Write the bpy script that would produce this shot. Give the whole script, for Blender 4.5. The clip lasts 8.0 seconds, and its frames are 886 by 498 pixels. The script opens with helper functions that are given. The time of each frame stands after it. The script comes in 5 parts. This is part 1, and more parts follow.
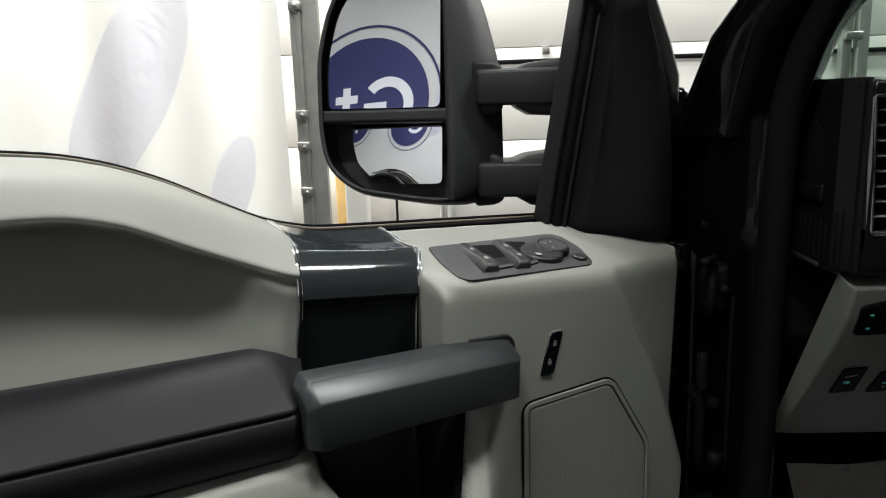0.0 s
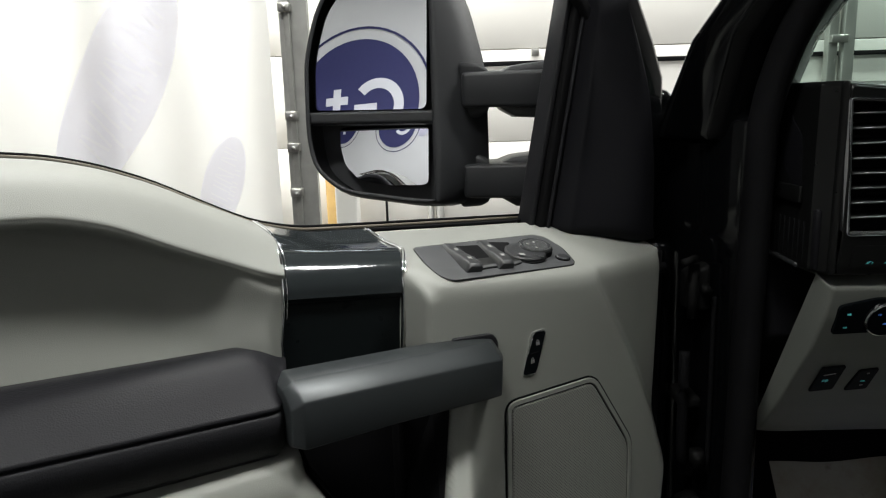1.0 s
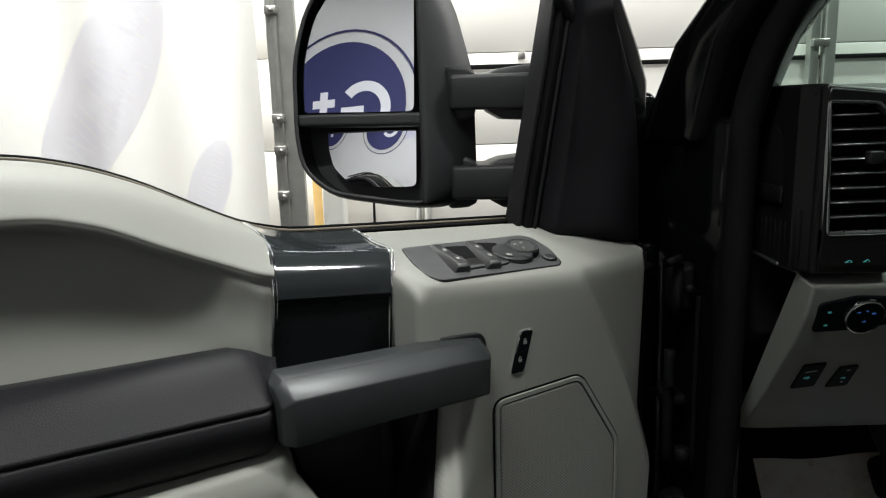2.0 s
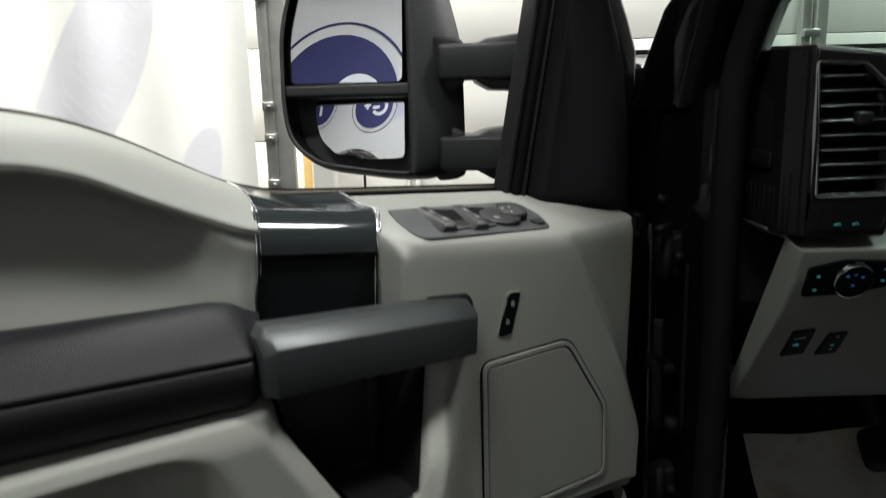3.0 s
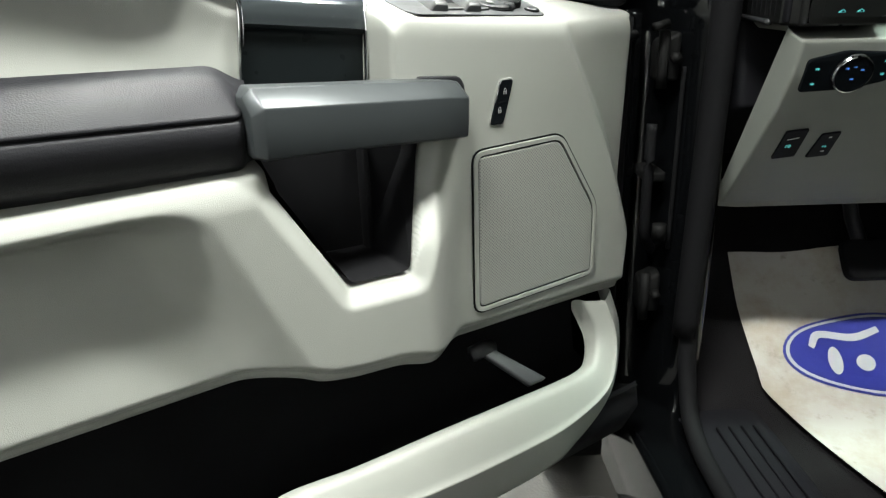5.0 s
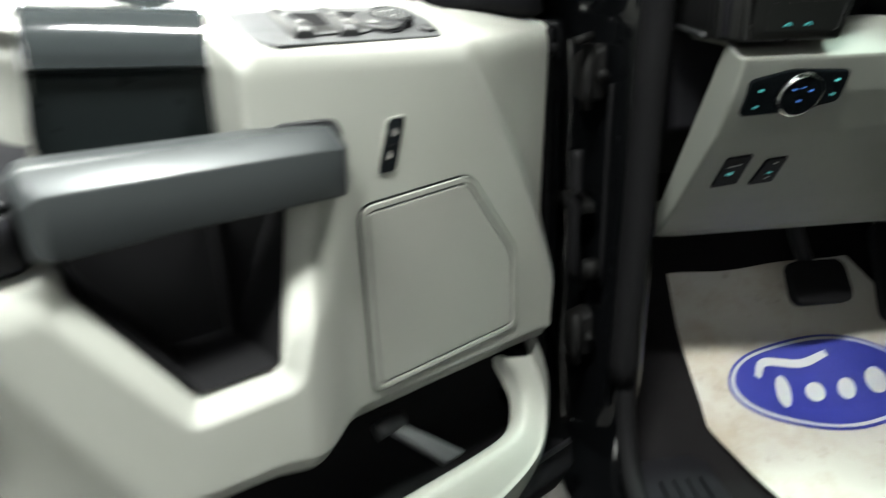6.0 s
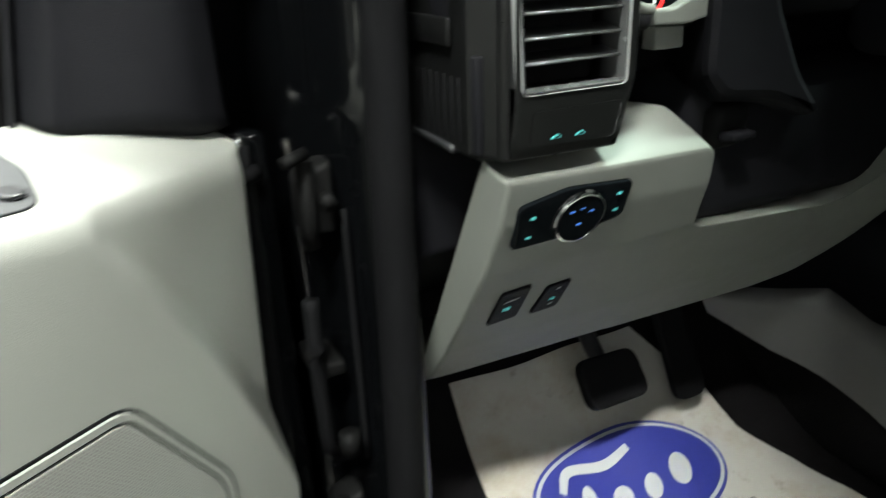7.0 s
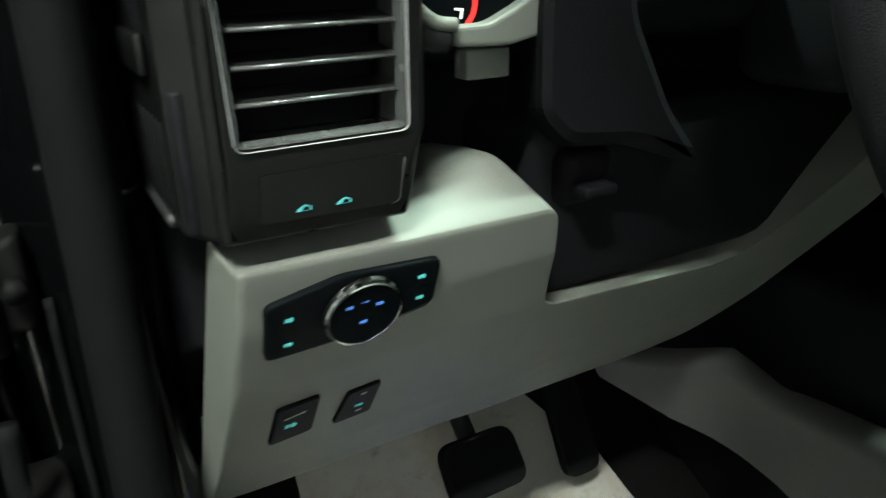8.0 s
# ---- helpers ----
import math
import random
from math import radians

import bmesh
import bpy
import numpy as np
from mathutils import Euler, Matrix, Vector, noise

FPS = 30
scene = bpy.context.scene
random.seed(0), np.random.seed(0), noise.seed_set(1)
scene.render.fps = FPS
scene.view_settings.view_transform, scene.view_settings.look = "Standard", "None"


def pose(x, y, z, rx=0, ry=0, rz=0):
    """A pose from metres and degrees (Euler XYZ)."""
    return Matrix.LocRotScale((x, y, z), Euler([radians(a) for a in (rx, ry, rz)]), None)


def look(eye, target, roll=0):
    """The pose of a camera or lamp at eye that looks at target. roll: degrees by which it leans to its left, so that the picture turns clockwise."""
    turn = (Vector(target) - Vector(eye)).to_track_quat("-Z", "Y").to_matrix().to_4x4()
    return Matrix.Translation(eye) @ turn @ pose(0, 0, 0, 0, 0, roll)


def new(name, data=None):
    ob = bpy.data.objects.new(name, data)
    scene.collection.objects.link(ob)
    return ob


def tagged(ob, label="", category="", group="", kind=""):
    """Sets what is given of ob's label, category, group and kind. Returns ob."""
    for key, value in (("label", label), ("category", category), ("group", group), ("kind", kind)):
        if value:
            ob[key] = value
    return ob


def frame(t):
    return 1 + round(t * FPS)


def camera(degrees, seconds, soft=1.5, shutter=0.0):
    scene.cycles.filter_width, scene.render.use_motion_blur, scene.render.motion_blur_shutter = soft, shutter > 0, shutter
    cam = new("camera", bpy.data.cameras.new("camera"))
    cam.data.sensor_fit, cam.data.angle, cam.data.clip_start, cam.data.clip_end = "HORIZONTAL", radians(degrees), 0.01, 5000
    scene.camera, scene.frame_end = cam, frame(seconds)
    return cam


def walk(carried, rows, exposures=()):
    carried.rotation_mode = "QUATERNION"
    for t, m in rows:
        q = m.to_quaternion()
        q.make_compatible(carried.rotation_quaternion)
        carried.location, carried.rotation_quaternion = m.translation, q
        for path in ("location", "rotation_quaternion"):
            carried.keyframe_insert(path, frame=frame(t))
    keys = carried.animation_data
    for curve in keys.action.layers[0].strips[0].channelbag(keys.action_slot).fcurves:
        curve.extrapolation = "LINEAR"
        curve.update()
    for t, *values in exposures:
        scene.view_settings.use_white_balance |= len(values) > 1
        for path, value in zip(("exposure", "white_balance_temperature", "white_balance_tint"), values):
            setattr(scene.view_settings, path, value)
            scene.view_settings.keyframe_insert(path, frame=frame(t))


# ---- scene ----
cam = camera(63.6, 8.0, soft=1.2, shutter=0.5)
# seconds, eye, target, roll
PATH = [
    (0, (0.0004, 0.0028, 1.6461), (-0.0091, 1.9623, 1.2455), -1.94),
    (0.5, (0.0042, -0.0056, 1.6451), (0.0012, 1.9541, 1.2456), -1.86),
    (1, (0.0086, -0.0076, 1.6470), (0.0235, 1.9523, 1.2489), -1.80),
    (1.5, (0.0070, -0.0131, 1.6473), (0.0386, 1.9474, 1.2531), -1.79),
    (2.8, (0.0085, -0.0204, 1.6282), (0.0791, 1.9399, 1.2381), -1.78),
    (3, (0.0133, -0.0187, 1.6012), (0.0831, 1.9406, 1.2056), -1.77),
    (3.5, (0.0274, -0.0251, 1.5509), (0.1027, 1.9241, 1.1094), -1.83),
    (4, (0.0252, -0.0272, 1.5379), (0.1054, 1.9023, 1.0174), -1.85),
    (4.5, (0.0087, -0.0378, 1.5022), (0.0933, 1.8523, 0.8538), -1.80),
    (4.7, (0.0080, -0.0384, 1.5023), (0.0898, 1.8369, 0.8122), -1.84),
    (5.8, (0.052, 0.055, 1.528), (0.170, 1.885, 0.729), -2.5),
    (6, (0.0832, 0.1283, 1.5343), (0.3052, 1.9494, 0.7378), -2.30),
    (6.5, (0.1605, 0.2890, 1.5770), (0.7280, 2.0310, 0.7790), -2.1),
    (7, (0.2226, 0.3905, 1.5767), (1.0150, 2.0566, 0.8044), -2.44),
    (7.2, (0.267, 0.424, 1.564), (1.124, 2.069, 0.815), -2.4),
    (7.5, (0.3376, 0.4615, 1.5637), (1.2463, 2.0765, 0.8116), -2.01),
    (8, (0.4207, 0.4924, 1.5601), (1.3495, 2.0977, 0.8116), -1.39),
]
EXPOSURES = [(0, -2.4, 6500, 9), (1.5, -2.35, 6500, 9), (3, -2.35, 6500, 8), (3.5, -2.0, 6500, 8), (4, -1.3, 6500, 7), (4.5, -0.7, 6500, 6), (6, -0.3, 6500, 5), (6.5, -0.35, 6500, 5), (7, -0.22, 6500, 4), (7.5, -0.2, 6500, 1), (8, -0.35, 6500, -3)]
walk(cam, [(t, look(eye, target, roll)) for t, eye, target, roll in PATH], EXPOSURES)

# ---------------------------------------------------------------- the battens (x, y, watts) and the banner
# Battens are unseen; the last four are added to brighten backdrop and banner.
LAMPS = [(-0.8, -0.75, 520), (1.85, 0.68, 620), (-0.9, 2.4, 560), (4.3, 3.3, 1300), (-2.0, 3.65, 2700), (-2.7, -3.5, 60)]
DISCS = [(-4.25, 3.55), (-2.3, 3.25), (-0.4, 3.0)]
DISC_R = 0.57
SPOT, SPOT_R = (0.141, 2.057, 1.4424), 0.9

# ---------------------------------------------------------------- world and light
world = bpy.data.worlds.new("world")
scene.world = world
world.use_nodes = True
world.node_tree.nodes["Background"].inputs[0].default_value = (0.9, 0.95, 1.0, 1)
world.node_tree.nodes["Background"].inputs[1].default_value = 0.05


# ---------------------------------------------------------------- materials
def material(name, color, rough=0.5, metal=0.0, grain=0.0, grain_size=900.0, vary=0.12, vary_size=6.0, coat=0.0, spec=0.5):
    """A surface with large-scale variation of tone and a fine relief."""
    m = bpy.data.materials.new(name)
    m.use_nodes = True
    nt = m.node_tree
    b = nt.nodes["Principled BSDF"]
    b.inputs["Roughness"].default_value = rough
    b.inputs["Metallic"].default_value = metal
    b.inputs["Coat Weight"].default_value = coat
    b.inputs["Specular IOR Level"].default_value = spec
    co = nt.nodes.new("ShaderNodeTexCoord")
    n1 = nt.nodes.new("ShaderNodeTexNoise")
    n1.inputs["Scale"].default_value = vary_size
    n1.inputs["Detail"].default_value = 6
    nt.links.new(co.outputs["Object"], n1.inputs["Vector"])
    ramp = nt.nodes.new("ShaderNodeMapRange")
    ramp.inputs["To Min"].default_value = 1 - vary
    ramp.inputs["To Max"].default_value = 1 + vary
    nt.links.new(n1.outputs["Fac"], ramp.inputs["Value"])
    mix = nt.nodes.new("ShaderNodeMix")
    mix.data_type = "RGBA"
    mix.blend_type = "MULTIPLY"
    mix.inputs["Factor"].default_value = 1
    mix.inputs["A"].default_value = (*color, 1)
    nt.links.new(ramp.outputs["Result"], mix.inputs["B"])
    nt.links.new(mix.outputs["Result"], b.inputs["Base Color"])
    rr = nt.nodes.new("ShaderNodeMapRange")
    rr.inputs["To Min"].default_value = max(0.02, rough - 0.06)
    rr.inputs["To Max"].default_value = min(1, rough + 0.06)
    n3 = nt.nodes.new("ShaderNodeTexNoise")
    n3.inputs["Scale"].default_value = vary_size * 9
    nt.links.new(co.outputs["Object"], n3.inputs["Vector"])
    nt.links.new(n3.outputs["Fac"], rr.inputs["Value"])
    nt.links.new(rr.outputs["Result"], b.inputs["Roughness"])
    if grain:
        n2 = nt.nodes.new("ShaderNodeTexVoronoi")
        n2.inputs["Scale"].default_value = grain_size
        nt.links.new(co.outputs["Object"], n2.inputs["Vector"])
        bump = nt.nodes.new("ShaderNodeBump")
        bump.inputs["Strength"].default_value = grain
        bump.inputs["Distance"].default_value = 0.0006
        nt.links.new(n2.outputs["Distance"], bump.inputs["Height"])
        nt.links.new(bump.outputs["Normal"], b.inputs["Normal"])
    return m


def glowing(name, color, strength):
    m = bpy.data.materials.new(name)
    m.use_nodes = True
    b = m.node_tree.nodes["Principled BSDF"]
    b.inputs["Base Color"].default_value = (*color, 1)
    b.inputs["Emission Color"].default_value = (*color, 1)
    b.inputs["Emission Strength"].default_value = strength
    return m


GREY = material("grey_moulded_plastic", (0.228, 0.233, 0.213), 0.55, grain=0.25, grain_size=1100, vary=0.05, vary_size=4)
# The door's grey darkened: the cab's shade is put into the colour.
GREY_SHADED = material("grey_plastic_shaded", (0.135, 0.142, 0.127), 0.5, grain=0.2, grain_size=1100, vary=0.05, vary_size=4)
VINYL = material("black_vinyl", (0.0145, 0.0145, 0.0165), 0.45, grain=0.3, grain_size=700, vary=0.15, vary_size=8, spec=0.14)
BLACK = material("black_plastic", (0.012, 0.012, 0.014), 0.5, grain=0.25, grain_size=1200, vary=0.15, vary_size=7, spec=0.22)
MIRROR_BLACK = material("black_textured_mirror_plastic", (0.024, 0.025, 0.027), 0.45, grain=0.3, grain_size=1000, vary=0.12, vary_size=9, spec=0.3)
BLACK_SOFT = material("black_dash_plastic", (0.007, 0.007, 0.0085), 0.55, grain=0.3, grain_size=1000, vary=0.15, vary_size=7, spec=0.09)
GLOSS = material("gloss_black", (0.004, 0.005, 0.006), 0.15, vary=0.1, spec=0.05)
RUBBER = material("black_rubber", (0.006, 0.006, 0.0066), 0.7, vary=0.2, vary_size=20, spec=0.06)
GUNMETAL = material("gunmetal_paint", (0.03, 0.035, 0.037), 0.09, metal=0.3, vary=0.04)
SATIN = material("satin_silver_paint", (0.038, 0.043, 0.045), 0.36, metal=0.3, vary=0.04, spec=0.4)
# Lower trim face: the gunmetal hue at about a quarter of its tone.
LOW_TRIM = material("dark_lower_trim", (0.007, 0.009, 0.0095), 0.3, metal=0.1, vary=0.05, spec=0.16)
CHROME = material("chrome", (0.75, 0.76, 0.77), 0.08, metal=1.0, vary=0.03)
DARKSTEEL = material("dark_plated_steel", (0.005, 0.005, 0.005), 0.6, vary=0.2, vary_size=40, spec=0.08)
SWITCH = material("dark_switch_plastic", (0.02, 0.021, 0.0225), 0.42, grain=0.1, grain_size=1500, vary=0.06)
PLATE_GREY = material("dark_grey_switch_plate", (0.06, 0.062, 0.064), 0.4, grain=0.1, grain_size=1500, vary=0.05)
PODGREY = material("charcoal_dash_plastic", (0.006, 0.0062, 0.0062), 0.3, grain=0.15, grain_size=1500, vary=0.06, spec=0.24)
# Opaque black for the unseen panels that shut light out of the cab.
LIGHT_BLOCK = material("black_light_block", (0.004, 0.004, 0.005), 0.05, vary=0.02)
SILVER = material("satin_silver_rim", (0.5, 0.51, 0.51), 0.3, metal=0.45, vary=0.05)
DARKCHROME = material("dark_chrome", (0.13, 0.134, 0.134), 0.25, metal=0.55, vary=0.05)
SLAT = material("satin_dark_slat", (0.01, 0.0105, 0.0105), 0.4, vary=0.05, spec=0.25)
STEEL = material("bare_steel", (0.45, 0.44, 0.42), 0.35, metal=0.9, vary=0.2, vary_size=60)
DASH_SHEEN = material("dash_top_sheen", (0.022, 0.024, 0.023), 0.45, grain=0.3, grain_size=800, vary=0.1, spec=0.4)
TAN = material("brown_seal", (0.10, 0.085, 0.06), 0.6, vary=0.15)
PAINT = material("dark_truck_paint", (0.0018, 0.002, 0.0023), 0.1, vary=0.05, spec=0.3)
MAT_PAPER = material("white_paper_mat", (0.37, 0.36, 0.33), 0.6, vary=0.14, vary_size=7, grain=0.15, grain_size=300)
CARPET = material("dark_carpet", (0.008, 0.0075, 0.008), 0.95, grain=1.0, grain_size=500, vary=0.25, vary_size=30, spec=0.05)
BLUE = material("blue_print", (0.02, 0.026, 0.19), 0.5, vary=0.08, vary_size=12)
MAT_WHITE = material("pale_mat_print", (0.36, 0.37, 0.38), 0.55, vary=0.06)
WHITE = material("white_print", (0.72, 0.72, 0.74), 0.55, vary=0.05)
ICON = glowing("teal_backlight", (0.1, 0.5, 0.5), 0.42)
ICON_BLUE = glowing("blue_backlight", (0.08, 0.22, 0.7), 0.35)
ICON_WHITE = material("pale_icon_print", (0.3, 0.3, 0.29), 0.5)
GAUGE_WHITE = glowing("white_gauge_backlight", (0.9, 0.92, 0.9), 1.0)
RED = glowing("red_gauge_backlight", (1.0, 0.03, 0.03), 1.3)
CURTAIN = material("white_curtain_fabric", (0.8, 0.8, 0.79), 0.85, vary=0.05, vary_size=2, grain=0.2, grain_size=400)
LAVENDER = material("pale_lavender_print", (0.755, 0.75, 0.80), 0.85, vary=0.06, vary_size=3)
LAVENDER_LIGHT = material("paler_lavender_print", (0.79, 0.79, 0.80), 0.85, vary=0.05, vary_size=3)
NAVY = material("navy_print", (0.024, 0.026, 0.105), 0.7, vary=0.1, vary_size=3)
WALL = material("white_painted_wall", (0.78, 0.77, 0.73), 0.7, vary=0.07, vary_size=1.5, grain=0.3, grain_size=60)
DOORPAINT = material("white_sectional_door_paint", (0.78, 0.76, 0.72), 0.5, vary=0.06, vary_size=1.2)
TRACK = material("galvanised_track", (0.36, 0.36, 0.34), 0.45, metal=0.6, vary=0.25, vary_size=15)
WOOD = material("yellow_timber", (0.55, 0.36, 0.13), 0.6, vary=0.2, vary_size=12)
CONCRETE = material("dark_concrete", (0.06, 0.059, 0.056), 0.75, vary=0.25, vary_size=2.5, grain=0.5, grain_size=120)
GREYWALL = material("grey_painted_wall", (0.14, 0.14, 0.137), 0.75, vary=0.1, vary_size=1.5, grain=0.3, grain_size=60)
CEILING = material("dark_ceiling_board", (0.1, 0.1, 0.1), 0.8, vary=0.05, vary_size=1)
CONSOLE = material("dark_grey_console_plastic", (0.064, 0.064, 0.062), 0.6, grain=0.2, grain_size=900, vary=0.08)
HEADLINER = material("grey_headliner", (0.2, 0.195, 0.18), 0.95, vary=0.06, grain=0.5, grain_size=600)
SEATCLOTH = material("grey_seat_vinyl", (0.13, 0.138, 0.127), 0.55, vary=0.08, grain=0.4, grain_size=500)
TUBE = glowing("fluorescent_tube", (0.95, 1.0, 0.97), 9.0)

# beige scuffs on the paper mat
nt = MAT_PAPER.node_tree
co = nt.nodes.new("ShaderNodeTexCoord")
bs = nt.nodes["Principled BSDF"]
prev = bs.inputs["Base Color"].links[0].from_socket
for size, lo, hi, tone in ((7.0, 0.48, 0.64, (0.24, 0.19, 0.125, 1)), (30.0, 0.59, 0.74, (0.15, 0.125, 0.095, 1))):
    n1 = nt.nodes.new("ShaderNodeTexNoise")
    n1.inputs["Scale"].default_value = size
    n1.inputs["Detail"].default_value = 8
    n1.inputs["Roughness"].default_value = 0.65
    nt.links.new(co.outputs["Object"], n1.inputs["Vector"])
    mr = nt.nodes.new("ShaderNodeMapRange")
    mr.inputs["From Min"].default_value = lo
    mr.inputs["From Max"].default_value = hi
    mr.inputs["To Max"].default_value = 0.55
    nt.links.new(n1.outputs["Fac"], mr.inputs["Value"])
    mx = nt.nodes.new("ShaderNodeMix")
    mx.data_type = "RGBA"
    mx.inputs["B"].default_value = tone
    nt.links.new(mr.outputs["Result"], mx.inputs["Factor"])
    nt.links.new(prev, mx.inputs["A"])
    prev = mx.outputs["Result"]
nt.links.new(prev, bs.inputs["Base Color"])

# thin fabric, and the ink soaked into it, let light through
for m, share, tone in ((CURTAIN, 0.4, (0.8, 0.8, 0.78, 1)), (LAVENDER, 0.72, (0.92, 0.915, 0.98, 1)), (LAVENDER_LIGHT, 0.85, (0.93, 0.93, 0.965, 1))):
    nt = m.node_tree
    tl = nt.nodes.new("ShaderNodeBsdfTranslucent")
    tl.inputs[0].default_value = tone
    ms = nt.nodes.new("ShaderNodeMixShader")
    ms.inputs[0].default_value = share
    nt.links.new(nt.nodes["Principled BSDF"].outputs[0], ms.inputs[1])
    nt.links.new(tl.outputs[0], ms.inputs[2])
    nt.links.new(ms.outputs[0], nt.nodes["Material Output"].inputs[0])

# perforated grille: fine holes over the grey plastic
GRILLE = material("perforated_grey_plastic", (0.228, 0.233, 0.213), 0.6, vary=0.05)
nt = GRILLE.node_tree
co = nt.nodes.new("ShaderNodeTexCoord")
mp = nt.nodes.new("ShaderNodeMapping")
mp.inputs["Rotation"].default_value = (0, radians(45), 0)
mp.inputs["Scale"].default_value = (330, 0, 330)
vo = nt.nodes.new("ShaderNodeTexVoronoi")
vo.inputs["Randomness"].default_value = 0.0
vo.inputs["Scale"].default_value = 1.0
nt.links.new(co.outputs["Object"], mp.inputs["Vector"])
nt.links.new(mp.outputs["Vector"], vo.inputs["Vector"])
st = nt.nodes.new("ShaderNodeMapRange")
st.inputs["From Min"].default_value = 0.22
st.inputs["From Max"].default_value = 0.36
nt.links.new(vo.outputs["Distance"], st.inputs["Value"])
mx = nt.nodes.new("ShaderNodeMix")
mx.data_type = "RGBA"
mx.inputs["A"].default_value = (0.11, 0.106, 0.1, 1)
old = nt.nodes["Principled BSDF"].inputs["Base Color"].links[0].from_socket
nt.links.new(old, mx.inputs["B"])
nt.links.new(st.outputs["Result"], mx.inputs["Factor"])
nt.links.new(mx.outputs["Result"], nt.nodes["Principled BSDF"].inputs["Base Color"])

# thin, faintly green glass
GLASS = bpy.data.materials.new("green_tinted_glass")
GLASS.use_nodes = True
nt = GLASS.node_tree
nt.nodes.remove(nt.nodes["Principled BSDF"])
tr = nt.nodes.new("ShaderNodeBsdfTransparent")
tr.inputs[0].default_value = (0.47, 0.58, 0.53, 1)
gl = nt.nodes.new("ShaderNodeBsdfGlossy")
gl.inputs["Roughness"].default_value = 0.02
ms = nt.nodes.new("ShaderNodeMixShader")
ms.inputs[0].default_value = 0.05
nt.links.new(tr.outputs[0], ms.inputs[1])
nt.links.new(gl.outputs[0], ms.inputs[2])
nt.links.new(ms.outputs[0], nt.nodes["Material Output"].inputs[0])

MIRROR = bpy.data.materials.new("mirror_glass")
MIRROR.use_nodes = True
b = MIRROR.node_tree.nodes["Principled BSDF"]
b.inputs["Base Color"].default_value = (0.78, 0.8, 0.86, 1)
b.inputs["Metallic"].default_value = 1
b.inputs["Roughness"].default_value = 0.0


# ---------------------------------------------------------------- mesh helpers
def mesh_of(name, verts, faces, smooth=True):
    me = bpy.data.meshes.new(name)
    me.from_pydata([tuple(map(float, v)) for v in verts], [], faces)
    me.validate()
    bm = bmesh.new()
    bm.from_mesh(me)
    bmesh.ops.recalc_face_normals(bm, faces=bm.faces)
    bm.to_mesh(me)
    bm.free()
    for p in me.polygons:
        p.use_smooth = smooth
    return me


def thing(name, label, category, at=None, kind="", group=""):
    ob = new(name)
    ob.matrix_world = at or Matrix()
    return tagged(ob, label, category, group, kind)


def part(name, me, mat, parent=None, label=""):
    """Links a mesh, or a bmesh, as one object under a thing or a part."""
    if isinstance(me, bmesh.types.BMesh):
        bm, me = me, bpy.data.meshes.new(name)
        bmesh.ops.recalc_face_normals(bm, faces=bm.faces)
        bm.to_mesh(me)
        bm.free()
    ob = new(name, me)
    if mat and not me.materials:
        me.materials.append(mat)
    ob.parent = parent
    return tagged(ob, label)


def sheet(name, grid, thick=0.0, smooth=True):
    """A mesh from an array of rows x columns x 3; thick: a rim folded back along the sheet's normal."""
    g = np.asarray(grid, float)
    r, c = g.shape[:2]
    idx = np.arange(r * c).reshape(r, c)
    faces = np.stack([idx[:-1, :-1], idx[:-1, 1:], idx[1:, 1:], idx[1:, :-1]], -1).reshape(-1, 4).tolist()
    me = bpy.data.meshes.new(name)
    me.from_pydata(g.reshape(-1, 3).tolist(), [], faces)
    for p in me.polygons:
        p.use_smooth = smooth
    if thick:
        bm = bmesh.new()
        bm.from_mesh(me)
        bmesh.ops.solidify(bm, geom=bm.faces[:], thickness=thick)
        bm.to_mesh(me)
        bm.free()
    return me


def loft(name, sections, cap=True, smooth=False, closed=True):
    """Joins a row of closed sections (each the same count of points) into one skin."""
    k = len(sections[0])
    verts = [p for s in sections for p in s]
    faces = []
    for i in range(len(sections) - 1):
        for j in range(k if closed else k - 1):
            a, b2 = i * k + j, i * k + (j + 1) % k
            faces.append((a, b2, b2 + k, a + k))
    if cap and closed:
        faces.append(tuple(range(k))[::-1])
        faces.append(tuple((len(sections) - 1) * k + j for j in range(k)))
    return mesh_of(name, verts, faces, smooth)


def soften(me, width, segments=2, angle=30, smooth=True):
    """Rounds the edges of a mesh that are sharper than the angle."""
    bm = bmesh.new()
    bm.from_mesh(me)
    bmesh.ops.remove_doubles(bm, verts=bm.verts, dist=1e-5)
    edges = [e for e in bm.edges if len(e.link_faces) == 2 and e.calc_face_angle(0) > radians(angle)]
    bmesh.ops.bevel(bm, geom=edges, offset=width, segments=segments, profile=0.5, affect="EDGES", clamp_overlap=True)
    bm.to_mesh(me)
    bm.free()
    for p in me.polygons:
        p.use_smooth = smooth
    return me


def box(name, lo, hi, round_by=0.0, segments=2):
    x0, y0, z0 = lo
    x1, y1, z1 = hi
    v = [(x, y, z) for x in (x0, x1) for y in (y0, y1) for z in (z0, z1)]
    fcs = [(0, 1, 3, 2), (4, 6, 7, 5), (0, 4, 5, 1), (2, 3, 7, 6), (0, 2, 6, 4), (1, 5, 7, 3)]
    me = mesh_of(name, v, fcs, False)
    return soften(me, round_by, segments) if round_by else me


